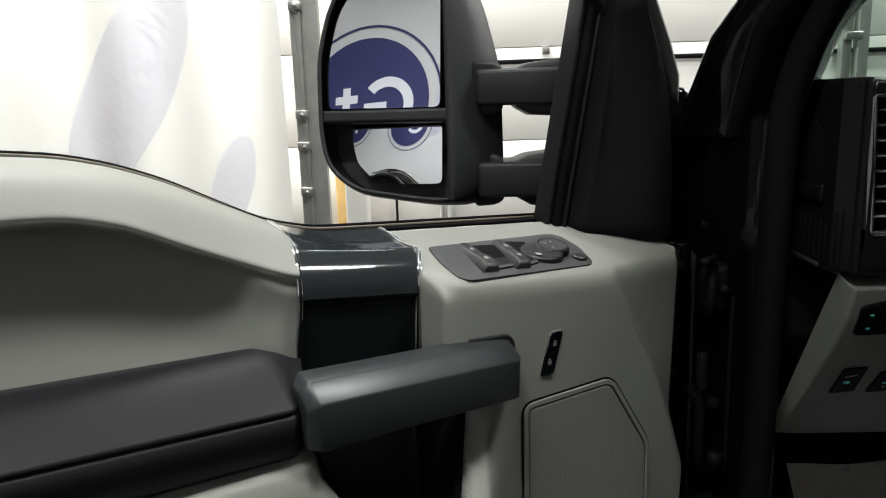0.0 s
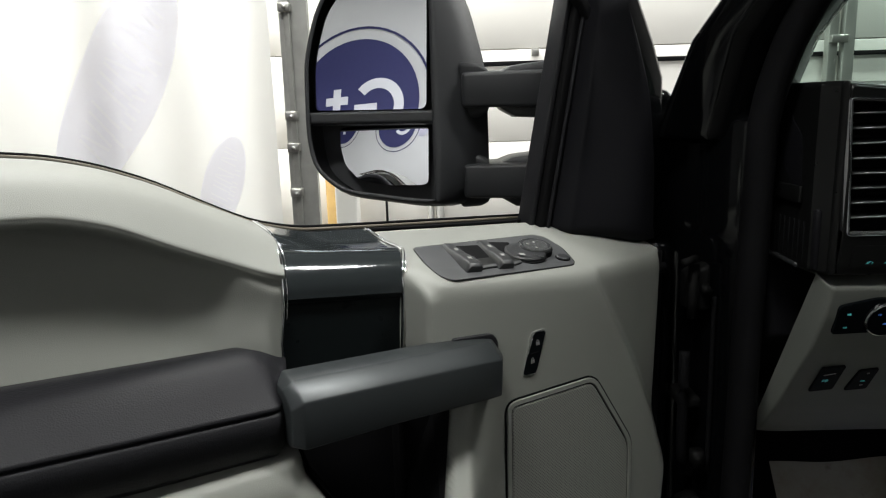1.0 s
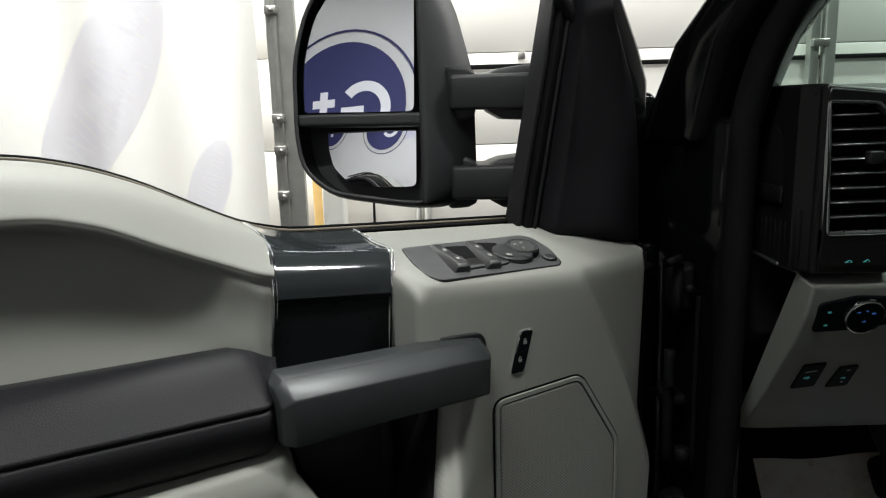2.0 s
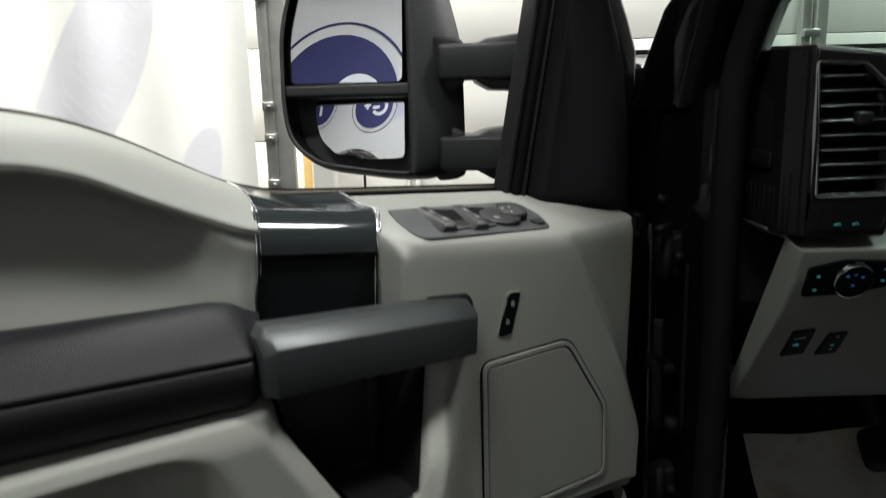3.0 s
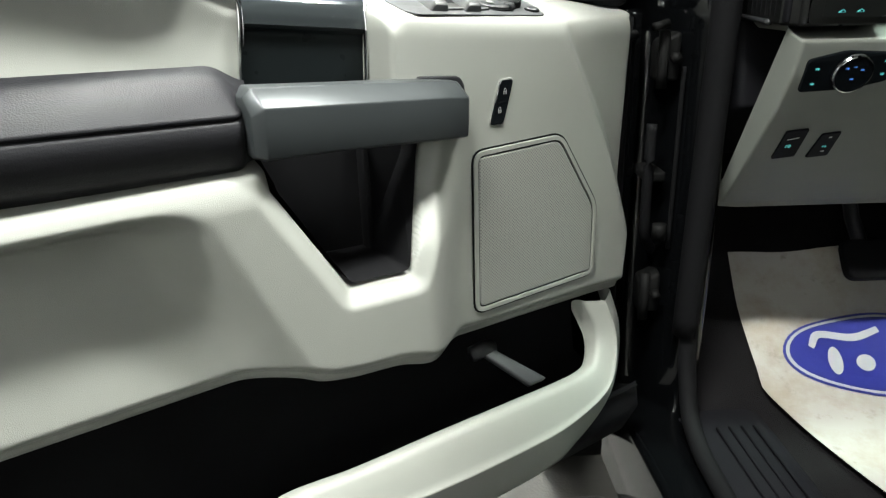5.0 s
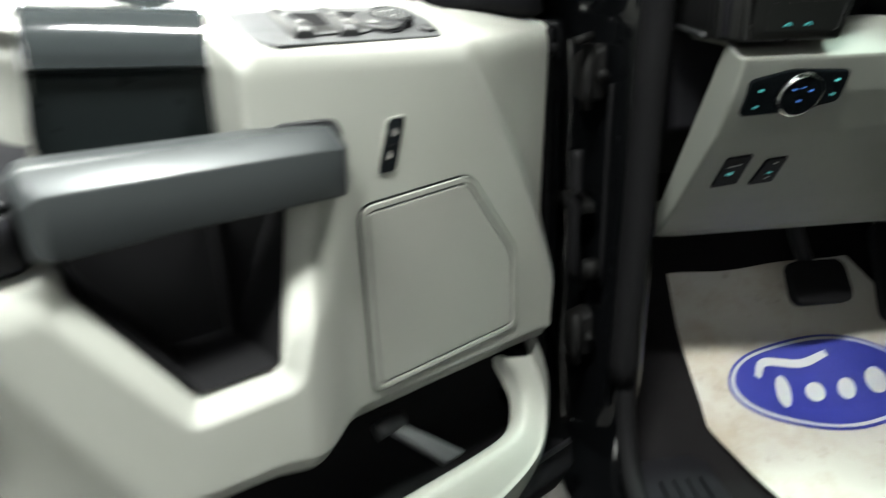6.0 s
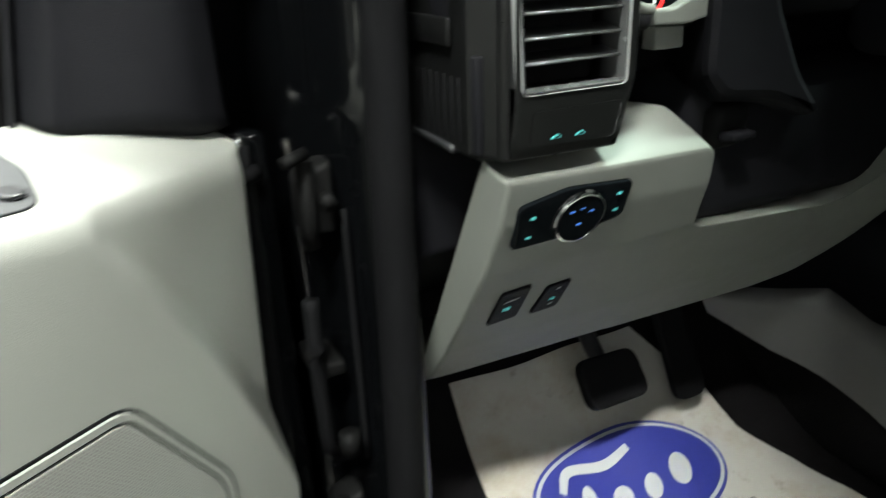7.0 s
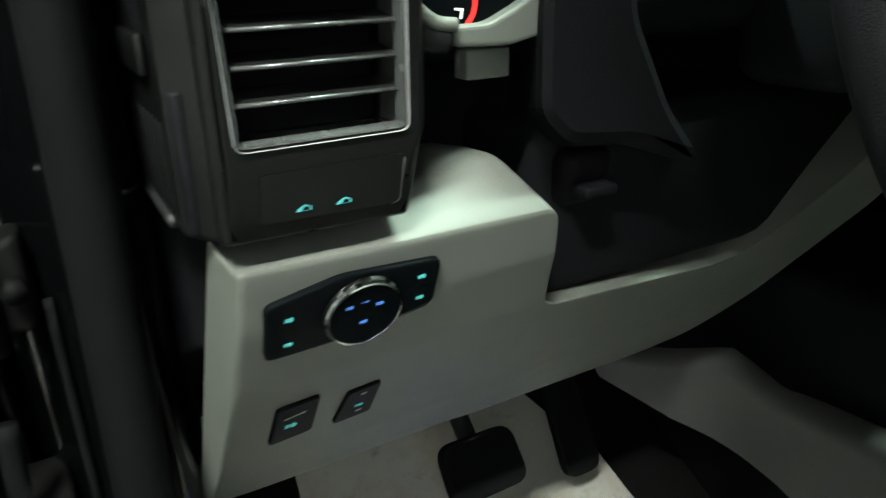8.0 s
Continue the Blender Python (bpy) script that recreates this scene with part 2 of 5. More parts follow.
def rounded(poly, r, n=5):
    """A polygon with its corners rounded."""
    out = []
    k = len(poly)
    for i in range(k):
        a, p, c = (np.array(poly[(i + d) % k], float) for d in (-1, 0, 1))
        da, dc = a - p, c - p
        la, lc = np.linalg.norm(da), np.linalg.norm(dc)
        d = min(r, la * 0.45, lc * 0.45)
        s, e = p + da / la * d, p + dc / lc * d
        for t in np.linspace(0, 1, n):
            out.append(tuple((1 - t) ** 2 * s + 2 * t * (1 - t) * p + t * t * e))
    return out


def inset(poly, d):
    """A polygon (counter-clockwise or not) moved inward by d."""
    P = np.array(poly, float)
    area = 0.5 * np.sum(P[:, 0] * np.roll(P[:, 1], -1) - np.roll(P[:, 0], -1) * P[:, 1])
    sgn = 1 if area > 0 else -1
    out = []
    k = len(P)
    for i in range(k):
        e1, e2 = P[i] - P[i - 1], P[(i + 1) % k] - P[i]
        n1 = np.array([-e1[1], e1[0]]) / (np.linalg.norm(e1) + 1e-12) * sgn
        n2 = np.array([-e2[1], e2[0]]) / (np.linalg.norm(e2) + 1e-12) * sgn
        m = n1 + n2
        m = m / max(np.dot(m, m), 0.3) * 2
        out.append(tuple(P[i] + d * m))
    return out


def slab(name, poly, place, depth, round_by=0.0):
    """A plate: a polygon in a plane with its edges eased. place(a, b, h) gives the point at height h over the plane."""
    r = min(round_by, depth * 0.9)
    secs = [[place(a, b2, 0) for a, b2 in poly]]
    if r:
        for t in np.linspace(0, math.pi / 2, 4):
            pp = inset(poly, r * (1 - math.cos(t)))
            secs.append([place(a, b2, depth - r + r * math.sin(t)) for a, b2 in pp])
    else:
        secs.append([place(a, b2, depth) for a, b2 in poly])
    me = loft(name, secs, smooth=False)
    return me


def ring(name, outer, inner, place, depth):
    """A flat band between two polygons of the same count, with walls."""
    k = len(outer)
    v = [place(a, b2, 0) for a, b2 in outer] + [place(a, b2, depth) for a, b2 in inset(outer, 0.0006)]
    v += [place(a, b2, depth) for a, b2 in inset(inner, -0.0006)] + [place(a, b2, 0) for a, b2 in inner]
    fcs = []
    for s in range(3):
        for j in range(k):
            a, b2 = s * k + j, s * k + (j + 1) % k
            fcs.append((a, b2, b2 + k, a + k))
    return mesh_of(name, v, fcs, False)


def tube(name, pts, r, sides=10, flat=1.0, cap=True):
    """A round bar along points; r: a radius or one for each point."""
    P = np.array(pts, float)
    R = np.full(len(P), r) if np.isscalar(r) else np.array(r, float)
    T = np.gradient(P, axis=0)
    T /= np.linalg.norm(T, axis=1)[:, None] + 1e-12
    ref = np.array([0, 0, 1.0]) if abs(T[0] @ [0, 0, 1]) < 0.9 else np.array([1.0, 0, 0])
    secs = []
    for p, t, rr in zip(P, T, R):
        a = np.cross(t, ref)
        a /= np.linalg.norm(a) + 1e-12
        b2 = np.cross(t, a)
        secs.append([tuple(p + rr * (math.cos(q) * a + flat * math.sin(q) * b2)) for q in np.linspace(0, 2 * math.pi, sides, endpoint=False)])
    return loft(name, secs, cap=cap, smooth=True)


def disc_turn(name, profile, n=40):
    """A body of revolution about the local z axis from rows of (radius, height)."""
    secs = [[(r * math.cos(q), r * math.sin(q), h) for q in np.linspace(0, 2 * math.pi, n, endpoint=False)] for r, h in profile]
    return loft(name, secs, smooth=False)


def spline(pts, n):
    """n points along a Catmull-Rom curve through pts (rows of coordinates)."""
    P = np.array(pts, float)
    P = np.vstack([2 * P[0] - P[1], P, 2 * P[-1] - P[-2]])
    seg = len(P) - 3
    out = []
    for s in np.linspace(0, seg - 1e-9, n):
        i = int(s)
        t = s - i
        p0, p1, p2, p3 = P[i:i + 4]
        out.append(0.5 * (2 * p1 + (p2 - p0) * t + (2 * p0 - 5 * p1 + 4 * p2 - p3) * t * t + (3 * p1 - p0 - 3 * p2 + p3) * t ** 3))
    return np.array(out)


def ss(a, b, x):
    t = np.clip((np.asarray(x, float) - a) / (b - a), 0, 1)
    return t * t * (3 - 2 * t)


def smooth_interp(x, xs, ys, sigma=0.012):
    """Linear interpolation, softened at its corners."""
    x = np.asarray(x, float)
    offs = np.linspace(-2, 2, 9)
    wts = np.exp(-offs ** 2 / 2)
    return sum(w * np.interp(x + o * sigma, xs, ys) for o, w in zip(offs, wts)) / wts.sum()


def poly_sd(poly, X, Y):
    """Signed distance to a polygon (negative inside), for arrays."""
    P = np.array(poly, float)
    d = np.full(X.shape, 1e9)
    inside = np.zeros(X.shape, bool)
    for i in range(len(P)):
        a, c = P[i - 1], P[i]
        e = c - a
        wx, wy = X - a[0], Y - a[1]
        t = np.clip((wx * e[0] + wy * e[1]) / (e @ e), 0, 1)
        d = np.minimum(d, np.hypot(wx - t * e[0], wy - t * e[1]))
        cond = ((a[1] <= Y) & (c[1] > Y)) | ((c[1] <= Y) & (a[1] > Y))
        with np.errstate(divide="ignore", invalid="ignore"):
            xi = a[0] + (Y - a[1]) / (e[1] if abs(e[1]) > 1e-12 else 1e-12) * e[0]
        inside ^= cond & (X < xi)
    return np.where(inside, -d, d)


# ---------------------------------------------------------------- the workshop round the truck
def wall_box(name, lo, hi, mat, label, category="wall"):
    ob = part(name, box(name, lo, hi), mat)
    return tagged(ob, label, category, kind="structure")


# Ceiling and grey walls are unseen; like the floor, dark to cut bounce.
wall_box("floor", (-6, -4.2, -0.1), (7, 5.2, 0), CONCRETE, "dark grey concrete workshop floor", "floor")
wall_box("ceiling", (-6, -4.2, 5.2), (7, 5.2, 5.3), CEILING, "dark workshop ceiling", "ceiling")
wall_box("wall_north", (-6, 4.6, 0), (7, 4.75, 5.2), WALL, "white painted workshop wall behind the sectional door")
wall_box("wall_south", (-6, -4.2, 0), (7, -4.05, 5.2), GREYWALL, "grey painted workshop wall behind the banner")
wall_box("wall_west", (-6.0, -4.05, 0), (-5.85, 4.6, 5.2), GREYWALL, "grey painted workshop side wall")
wall_box("wall_east", (6.85, -4.05, 0), (7, 4.6, 5.2), GREYWALL, "grey painted workshop side wall")


def ceiling_lamp(x, y, watts):
    lamp = thing("unseen_batten", "unseen twin-tube batten hung below the ceiling to light the scene", "ceiling light", pose(x, y, 4.6), group="ceiling battens")
    part("housing", box("housing", (-0.62, -0.1, 0.02), (0.62, 0.1, 0.15), 0.01), WHITE, lamp)
    for dy in (-0.05, 0.05):
        part("tube", tube("tube", [(-0.6, dy, 0), (0, dy, 0), (0.6, dy, 0)], 0.018, 8), TUBE, lamp, "glowing fluorescent tube")
    for dx in (-0.5, 0.5):
        part("hanger", tube("hanger", [(dx, 0, 0.14), (dx, 0, 0.4), (dx, 0, 0.602)], 0.006, 6), STEEL, lamp)
    a = bpy.data.lights.new("batten_light", "AREA")
    a.shape, a.size, a.size_y, a.energy, a.color = "RECTANGLE", 1.2, 0.2, watts, (1.0, 1.0, 0.97)
    o = new("batten_light", a)
    o.parent = lamp
    o.location = (0, 0, -0.04)
    return lamp


for x, y, watts in LAMPS:
    ceiling_lamp(x, y, watts)


# white curtain with soft folds
def fold(x):
    return 0.028 * np.sin(7.3 * x + 0.6) + 0.016 * np.sin(17.1 * x + 2.0) + 0.02 * np.sin(3.1 * x)


def curtain_sheet(name, xs, zs, y0, push=0.0):
    X, Z = np.meshgrid(xs, zs)
    Y = y0 + fold(X) * (0.75 + 0.25 * np.sin(Z * 1.3 + X)) - push
    return sheet(name, np.stack([X, Y, Z], -1), smooth=True)


CUR_Y = 3.05
cur = part("curtain", curtain_sheet("curtain", np.linspace(-3.0, -0.655, 160), np.linspace(0.02, 4.3, 40), CUR_Y), CURTAIN)
tagged(cur, "white hanging workshop curtain with soft vertical folds", "curtain")


def print_on_curtain(name, grid, push, mat, parent):
    """A flat print that follows the folds of the curtain. grid: rows of (x, z)."""
    G = np.array(grid, float)
    X, Z = G[..., 0], G[..., 1]
    Y = CUR_Y + fold(X) * (0.75 + 0.25 * np.sin(Z * 1.3 + X)) - push
    return part(name, sheet(name, np.stack([X, Y, Z], -1)), mat, parent)


def oval_grid(cx, cz, a, b2, turn):
    return [oval(cx, cz, a * k, b2 * k, 120, turn) + oval(cx, cz, a * k, b2 * k, 120, turn)[:1] for k in np.linspace(0.01, 1, 40)]


def bar_grid(cx, cz, length, wide, turn):
    c, s = math.cos(turn), math.sin(turn)
    return [[(cx + p * c - q * s, cz + p * s + q * c) for p in np.linspace(-length / 2, length / 2, 24)] for q in np.linspace(-wide / 2, wide / 2, 4)]


def oval(cx, cz, a, b2, n=40, turn=0.0):
    c, s = math.cos(turn), math.sin(turn)
    return [(cx + a * math.cos(q) * c - b2 * math.sin(q) * s, cz + a * math.cos(q) * s + b2 * math.sin(q) * c) for q in np.linspace(0, 2 * math.pi, n, endpoint=False)]


def bar(cx, cz, length, wide, turn):
    c, s = math.cos(turn), math.sin(turn)
    return [(cx + p * c - q * s, cz + p * s + q * c) for p, q in ((-length / 2, -wide / 2), (length / 2, -wide / 2), (length / 2, wide / 2), (-length / 2, wide / 2))]


def emblem(cx, cz, size, tilt):
    """The pale oval print on the curtain, with plain bars where its writing stands."""
    e = print_on_curtain("emblem", oval_grid(cx, cz, 0.52 * size, 0.19 * size, tilt), 0.0015, LAVENDER, cur)
    tagged(e, "pale lavender oval print")
    c, s = math.cos(tilt), math.sin(tilt)
    cells = [(-0.36 + 0.09 * i, 0.0, 0.12 + 0.06 * math.sin(math.pi * (i + 0.5) / 9)) for i in range(9)] + [(-0.17 + 0.085 * i, -0.105, 0.06) for i in range(5)]
    for i, (p, q, tall) in enumerate(cells):
        for d in ((-0.022, 0.022) if i % 3 else (-0.02,)):
            x, z = cx + size * ((p + d) * c - q * s), cz + size * ((p + d) * s + q * c)
            print_on_curtain("print_bar", bar_grid(x, z, tall * size, 0.014 * size, tilt + math.pi / 2 - 0.25 + 0.3 * (i % 2) * (d > 0)), 0.0022, LAVENDER_LIGHT, cur)


emblem(-1.31, 1.74, 0.98, radians(60))
emblem(-0.90, 1.33, 0.42, radians(72))

# steel door track and the posts beside it
track = thing("door_track", "galvanised steel door track with bolts and hinges", "door track", pose(-0.555, 3.05, 0))
part("channel", loft("channel", [[(x, y, z) for x, y in ((-0.055, 0), (0.06, 0), (0.06, 0.05), (0.052, 0.05), (0.052, 0.008), (-0.047, 0.008), (-0.047, 0.05), (-0.055, 0.05))] for z in (0, 4.3)]), TRACK, track)
part("guide", box("guide", (-0.03, -0.03, 0), (-0.008, -0.002, 4.3), 0.003), TRACK, track)
for z in (1.28, 1.47, 1.6, 2.03, 2.3):
    part("bracket", box("bracket", (-0.05, -0.045, z), (0.0, -0.002, z + 0.035), 0.004), STEEL, track, "zinc-plated bracket")
    part("bolt", tube("bolt", [(-0.02, -0.05, z + 0.015), (-0.02, -0.07, z + 0.015)], 0.009, 8), STEEL, track)
tagged(part("post_1", box("post_1", (-0.46, 3.3, 0), (-0.36, 3.45, 5.2), 0.01), WALL), "white painted steel post", "post", kind="structure")
tagged(part("post_2", box("post_2", (-0.593, 3.9, 0), (-0.51, 3.96, 1.75), 0.006), WOOD), "yellow timber stud standing against the white door", "post", kind="structure")

# sectional door in the wall
sdoor = tagged(thing("sectional_door", "white insulated sectional overhead door with thin seams", "garage door", kind=""), category="garage door")
zs = [0.0, 0.48, 0.96, 1.43, 1.925, 2.42, 2.92, 3.42, 3.92]
for z0, z1 in zip(zs[:-1], zs[1:]):
    part("door_section", box("door_section", (-2.5, 4.0, z0 + 0.002), (5.0, 4.05, z1 - 0.002), 0.004), DOORPAINT, sdoor)
for z in (1.85,):
    part("seal_strip", box("seal_strip", (-0.4, 3.975, z - 0.012), (5.0, 3.999, z + 0.012), 0.003), RUBBER, sdoor, "dark rubber strip")
for x in (0.57,):
    part("latch", box("latch", (x - 0.02, 3.97, 1.885), (x + 0.02, 3.999, 1.925), 0.004), STEEL, sdoor, "small steel hinge")
pipe = thing("wall_pipe", "thin grey conduit pipes fixed to the door frame", "pipe")
for x, r in ((-0.02, 0.016), (0.03, 0.022)):
    part("conduit", tube("conduit", [(x, 3.93, 0), (x, 3.93, 0.8), (x, 3.93, 1.62)], r, 8), TRACK, pipe)
tagged(part("cable", tube("cable", [(-0.268, 3.95, 0.0), (-0.268, 3.95, 0.9), (-0.262, 3.95, 1.75)], 0.008, 6), RUBBER), "thin black hanging cable", "cable")
track2 = thing("door_track", "galvanised steel door track with bolts and hinges", "door track", pose(2.19, 3.9, 0))
part("channel", box("channel", (-0.07, 0, 0), (-0.02, 0.05, 4.3), 0.004), TRACK, track2)
part("guide", box("guide", (0.0, -0.02, 0), (0.06, 0.03, 4.3), 0.004), TRACK, track2)
part("bracket", box("bracket", (-0.07, -0.03, 1.9), (0.02, 0, 1.94), 0.004), STEEL, track2)

# banner with blue discs, behind the camera, seen in the mirror
ban = part("banner", box("banner", (-5.84, -2.832, 1.5), (1.2, -2.83, 5.1)), CURTAIN)
tagged(ban, "white fabric banner with a row of navy discs", "banner")
BAN_Y = -2.82


def flat_print(name, poly, y, mat, parent, label="", thick=0.003):
    me = slab(name, poly, lambda a, b2, h: (a, y + h, b2), thick)
    return part(name, me, mat, parent, label)


def badge(cx, cz, r, glyph):
    k = 48
    o, i = oval(cx, cz, r * 1.2, r * 1.2, k), oval(cx, cz, r * 1.165, r * 1.165, k)
    part("disc_outline", ring("disc_outline", o, i, lambda a, b2, h: (a, BAN_Y + h, b2), 0.003), NAVY, ban)
    flat_print("disc", oval(cx, cz, r, r, k), BAN_Y + 0.004, NAVY, ban, "navy printed disc")
    if glyph == "arc":
        q = np.linspace(radians(-150), radians(138), 26)
        o = [(cx + 0.35 * r + 0.42 * r * math.cos(t), cz - 0.05 * r + 0.42 * r * math.sin(t)) for t in q]
        i = [(cx + 0.35 * r + 0.27 * r * math.cos(t), cz - 0.05 * r + 0.27 * r * math.sin(t)) for t in q]
        flat_print("print_arc", o + i[::-1], BAN_Y + 0.008, WHITE, ban, "white printed arc")
        flat_print("print_bar", bar(cx + 0.17 * r, cz - 0.07 * r, 0.36 * r, 0.14 * r, 0), BAN_Y + 0.009, WHITE, ban)
        flat_print("print_bar", bar(cx - 0.3 * r, cz + 0.08 * r, 0.36 * r, 0.12 * r, 0), BAN_Y + 0.008, WHITE, ban)
        flat_print("print_bar", bar(cx - 0.3 * r, cz + 0.08 * r, 0.12 * r, 0.36 * r, 0), BAN_Y + 0.009, WHITE, ban)
    else:
        flat_print("print_bar", bar(cx, cz, 0.2 * r, 1.0 * r, 0), BAN_Y + 0.008, WHITE, ban)


for x, z, a, b2, turn in ((-1.36, 3.45, 0.62, 0.22, 65), (-3.25, 4.25, 0.75, 0.26, 60)):
    flat_print("emblem", oval(x, z, a, b2, 40, radians(turn)), BAN_Y - 0.006, LAVENDER, ban, "pale lavender oval print")
for (x, z), g in zip(DISCS, ("bar", "arc", "bar")):
    badge(x, z, DISC_R, g)


# ---------------------------------------------------------------- the open truck door
# Door space: u along the door towards its hinges, n out of the panel towards the seat, z up.
DOOR = pose(-0.318, 0.509, 0, 0, 0, 32)
truck = thing("pickup_truck", "dark painted pickup truck with its driver door wide open", "pickup truck")
PARKED = bpy.data.meshes.new("door")
door = part("door", PARKED, PAINT, truck, "open door with grey inner panel and black armrest")
door.matrix_basis = DOOR


def L(u, n, z):
    return (u, -n, z)


SILL_U = [-0.4, -0.05, 0.007, 0.053, 0.10, 0.152, 0.207, 0.255, 0.31, 0.412, 0.66, 0.9]
SILL_Z = [1.620, 1.618, 1.612, 1.607, 1.595, 1.574, 1.544, 1.519, 1.504, 1.497, 1.481, 1.47]


def sill(u):
    return smooth_interp(u, SILL_U, SILL_Z, 0.014)


def edge_n(u):
    """The front edge of the switch shelf."""
    return smooth_interp(u, [0.366, 0.375, 0.394, 0.617, 0.79], [-0.15, -0.05, -0.006, -0.014, -0.05], 0.005)


def edge_z(u):
    return smooth_interp(u, [0.37, 0.395, 0.617, 0.66, 0.79], [1.462, 1.458, 1.440, 1.437, 1.432], 0.01)


def shelf_z(u, n):
    """Height of the switch shelf, between its front edge and the sill."""
    e = edge_n(u)
    t = np.clip((e - n) / (e + 0.17), 0, 1)
    return edge_z(u) + (sill(u) - 0.004 - edge_z(u)) * (0.85 * t + 0.15 * t * t)


BOT_U = [-0.4, 0.2, 0.222, 0.245, 0.28, 0.34, 0.40, 0.434, 0.524, 0.625, 0.737, 0.80]
BOT_Z = [1.120, 1.120, 1.117, 1.104, 1.096, 1.090, 1.070, 1.058, 1.054, 1.050, 1.045, 1.041]
CUP = [(0.217, 1.365), (0.217, 1.319), (0.285, 1.207), (0.355, 1.203), (0.408, 1.305), (0.425, 1.365)]
SPEAKER = rounded([(0.479, 1.303), (0.620, 1.304), (0.690, 1.196), (0.690, 1.092), (0.479, 1.093)], 0.016, 6)


def face_n(u, z):
    """Relief of the lower panel."""
    n = -0.012 + 0 * u
    d = u - (0.617 + (1.438 - z) * 0.55)
    w = 0.010 + 0.13 * np.clip(1.438 - z, 0, 0.3)
    fold_1, fold_2 = (0.5 * (q + np.sqrt(q * q + 0.004 ** 2)) for q in (d, d - w))
    n = n - (0.8 * (fold_1 - fold_2) + 0.2 * fold_2) * ss(0.98, 1.2, z)
    n = n - 0.025 * ss(0.778, 0.80, u) ** 2
    top = np.interp(u, [0.26, 0.36], [1.36, 1.27])
    bulge = ss(0.468, 0.368, u) * ss(0.06, -0.05, z - top)
    n = n + 0.064 * bulge
    right = 0.13 + (1.327 - z) * 0.47
    dz, du = 1.326 - z, (right - u) * 0.9
    rec = ss(0.0, 0.03, dz) * ss(-0.012, 0.055, du)
    n = n - rec * (0.062 - 0.03 * ss(0.03, 0.2, dz))
    n = n - 0.16 * ss(0.380, 0.366, u) * ss(1.335, 1.375, z)
    return n


us = np.concatenate([np.arange(-0.3, 0.18, 0.006), np.arange(0.18, 0.7975, 0.003)])
rows = []
e_n, e_z = edge_n(us), edge_z(us)
for t in np.linspace(1, 0.06, 26):
    n = e_n + t * (-0.17 - e_n)
    rows.append(np.stack([us, -n, shelf_z(us, n)], -1))
zb = smooth_interp(us, BOT_U, BOT_Z, 0.008)
R_E = 0.016
for q in np.linspace(0.15, math.pi / 2, 8):
    z = e_z - R_E * (1 - math.cos(q)) * 1.1
    fn = face_n(us, e_z - 0.02)
    n = (e_n - 0.012) + (fn - e_n + 0.012) * math.sin(q)
    rows.append(np.stack([us, -n, z], -1))
tops = e_z - R_E * 1.15
for k in np.linspace(0, 1, 150):
    z = tops + (zb + 0.012 - tops) * k
    n = face_n(us, z)
    n = n - 0.012 * ss(0.95, 1.0, k) ** 2
    sd = poly_sd(CUP, us, z)
    n = n - 0.016 * ss(0.024, 0.002, sd) - 0.13 * ss(0.003, -0.004, sd)
    rows.append(np.stack([us, -n, z], -1))
last = rows[-1]
for q in np.linspace(0.2, math.pi / 2, 6):
    z = zb + 0.012 * (1 - math.sin(q))
    rows.append(np.stack([us, last[:, 1] + 0.014 * (1 - math.cos(q)), z], -1))
rows.append(np.stack([us, last[:, 1] * 0 + 0.12, zb + 0.01], -1))
rows = np.array(rows)
rows[..., 0] -= ss(0.69, 0.7975, us) * 0.026 * np.clip((1.41 - rows[..., 2]) / 0.3, 0, 1.1)
keep = rows[:20].copy()
for _ in range(10):
    rows[23:42] += 0.5 * (0.5 * (rows[22:41] + rows[24:43]) - rows[23:42])
rows[:20] = keep
panel = part("door_panel", sheet("door_panel", rows), GREY, door)
# returned edge at the hinge end
edge = np.array([r[-1] for r in rows])
part("panel_return", sheet("panel_return", np.stack([edge, np.column_stack([edge[:, 0] - 0.002, np.maximum(edge[:, 1] + 0.02, 0.14), np.minimum(edge[:, 2], 1.43)])], 0)), GREY, door)

# edges of the accent trim, at a depth and height
def left_edge(n, z):
    return np.interp(z, [1.415, 1.485, 1.5, 1.515], [0.234, 0.241, 0.247, 0.253])


def right_edge(n, z):
    return np.interp(z, [1.37, 1.46, 1.478, 1.49], [0.370, 0.374, 0.381, 0.390])


# grey upper panel under the window
SEC_U = np.concatenate([np.linspace(-0.3, 0.0, 26), np.linspace(0.006, 0.249, 48)])
cz_u, cz_z = [-0.4, 0.0, 0.046, 0.093, 0.142, 0.196, 0.231, 0.26], [1.562, 1.559, 1.557, 1.544, 1.519, 1.494, 1.481, 1.474]
cols = []
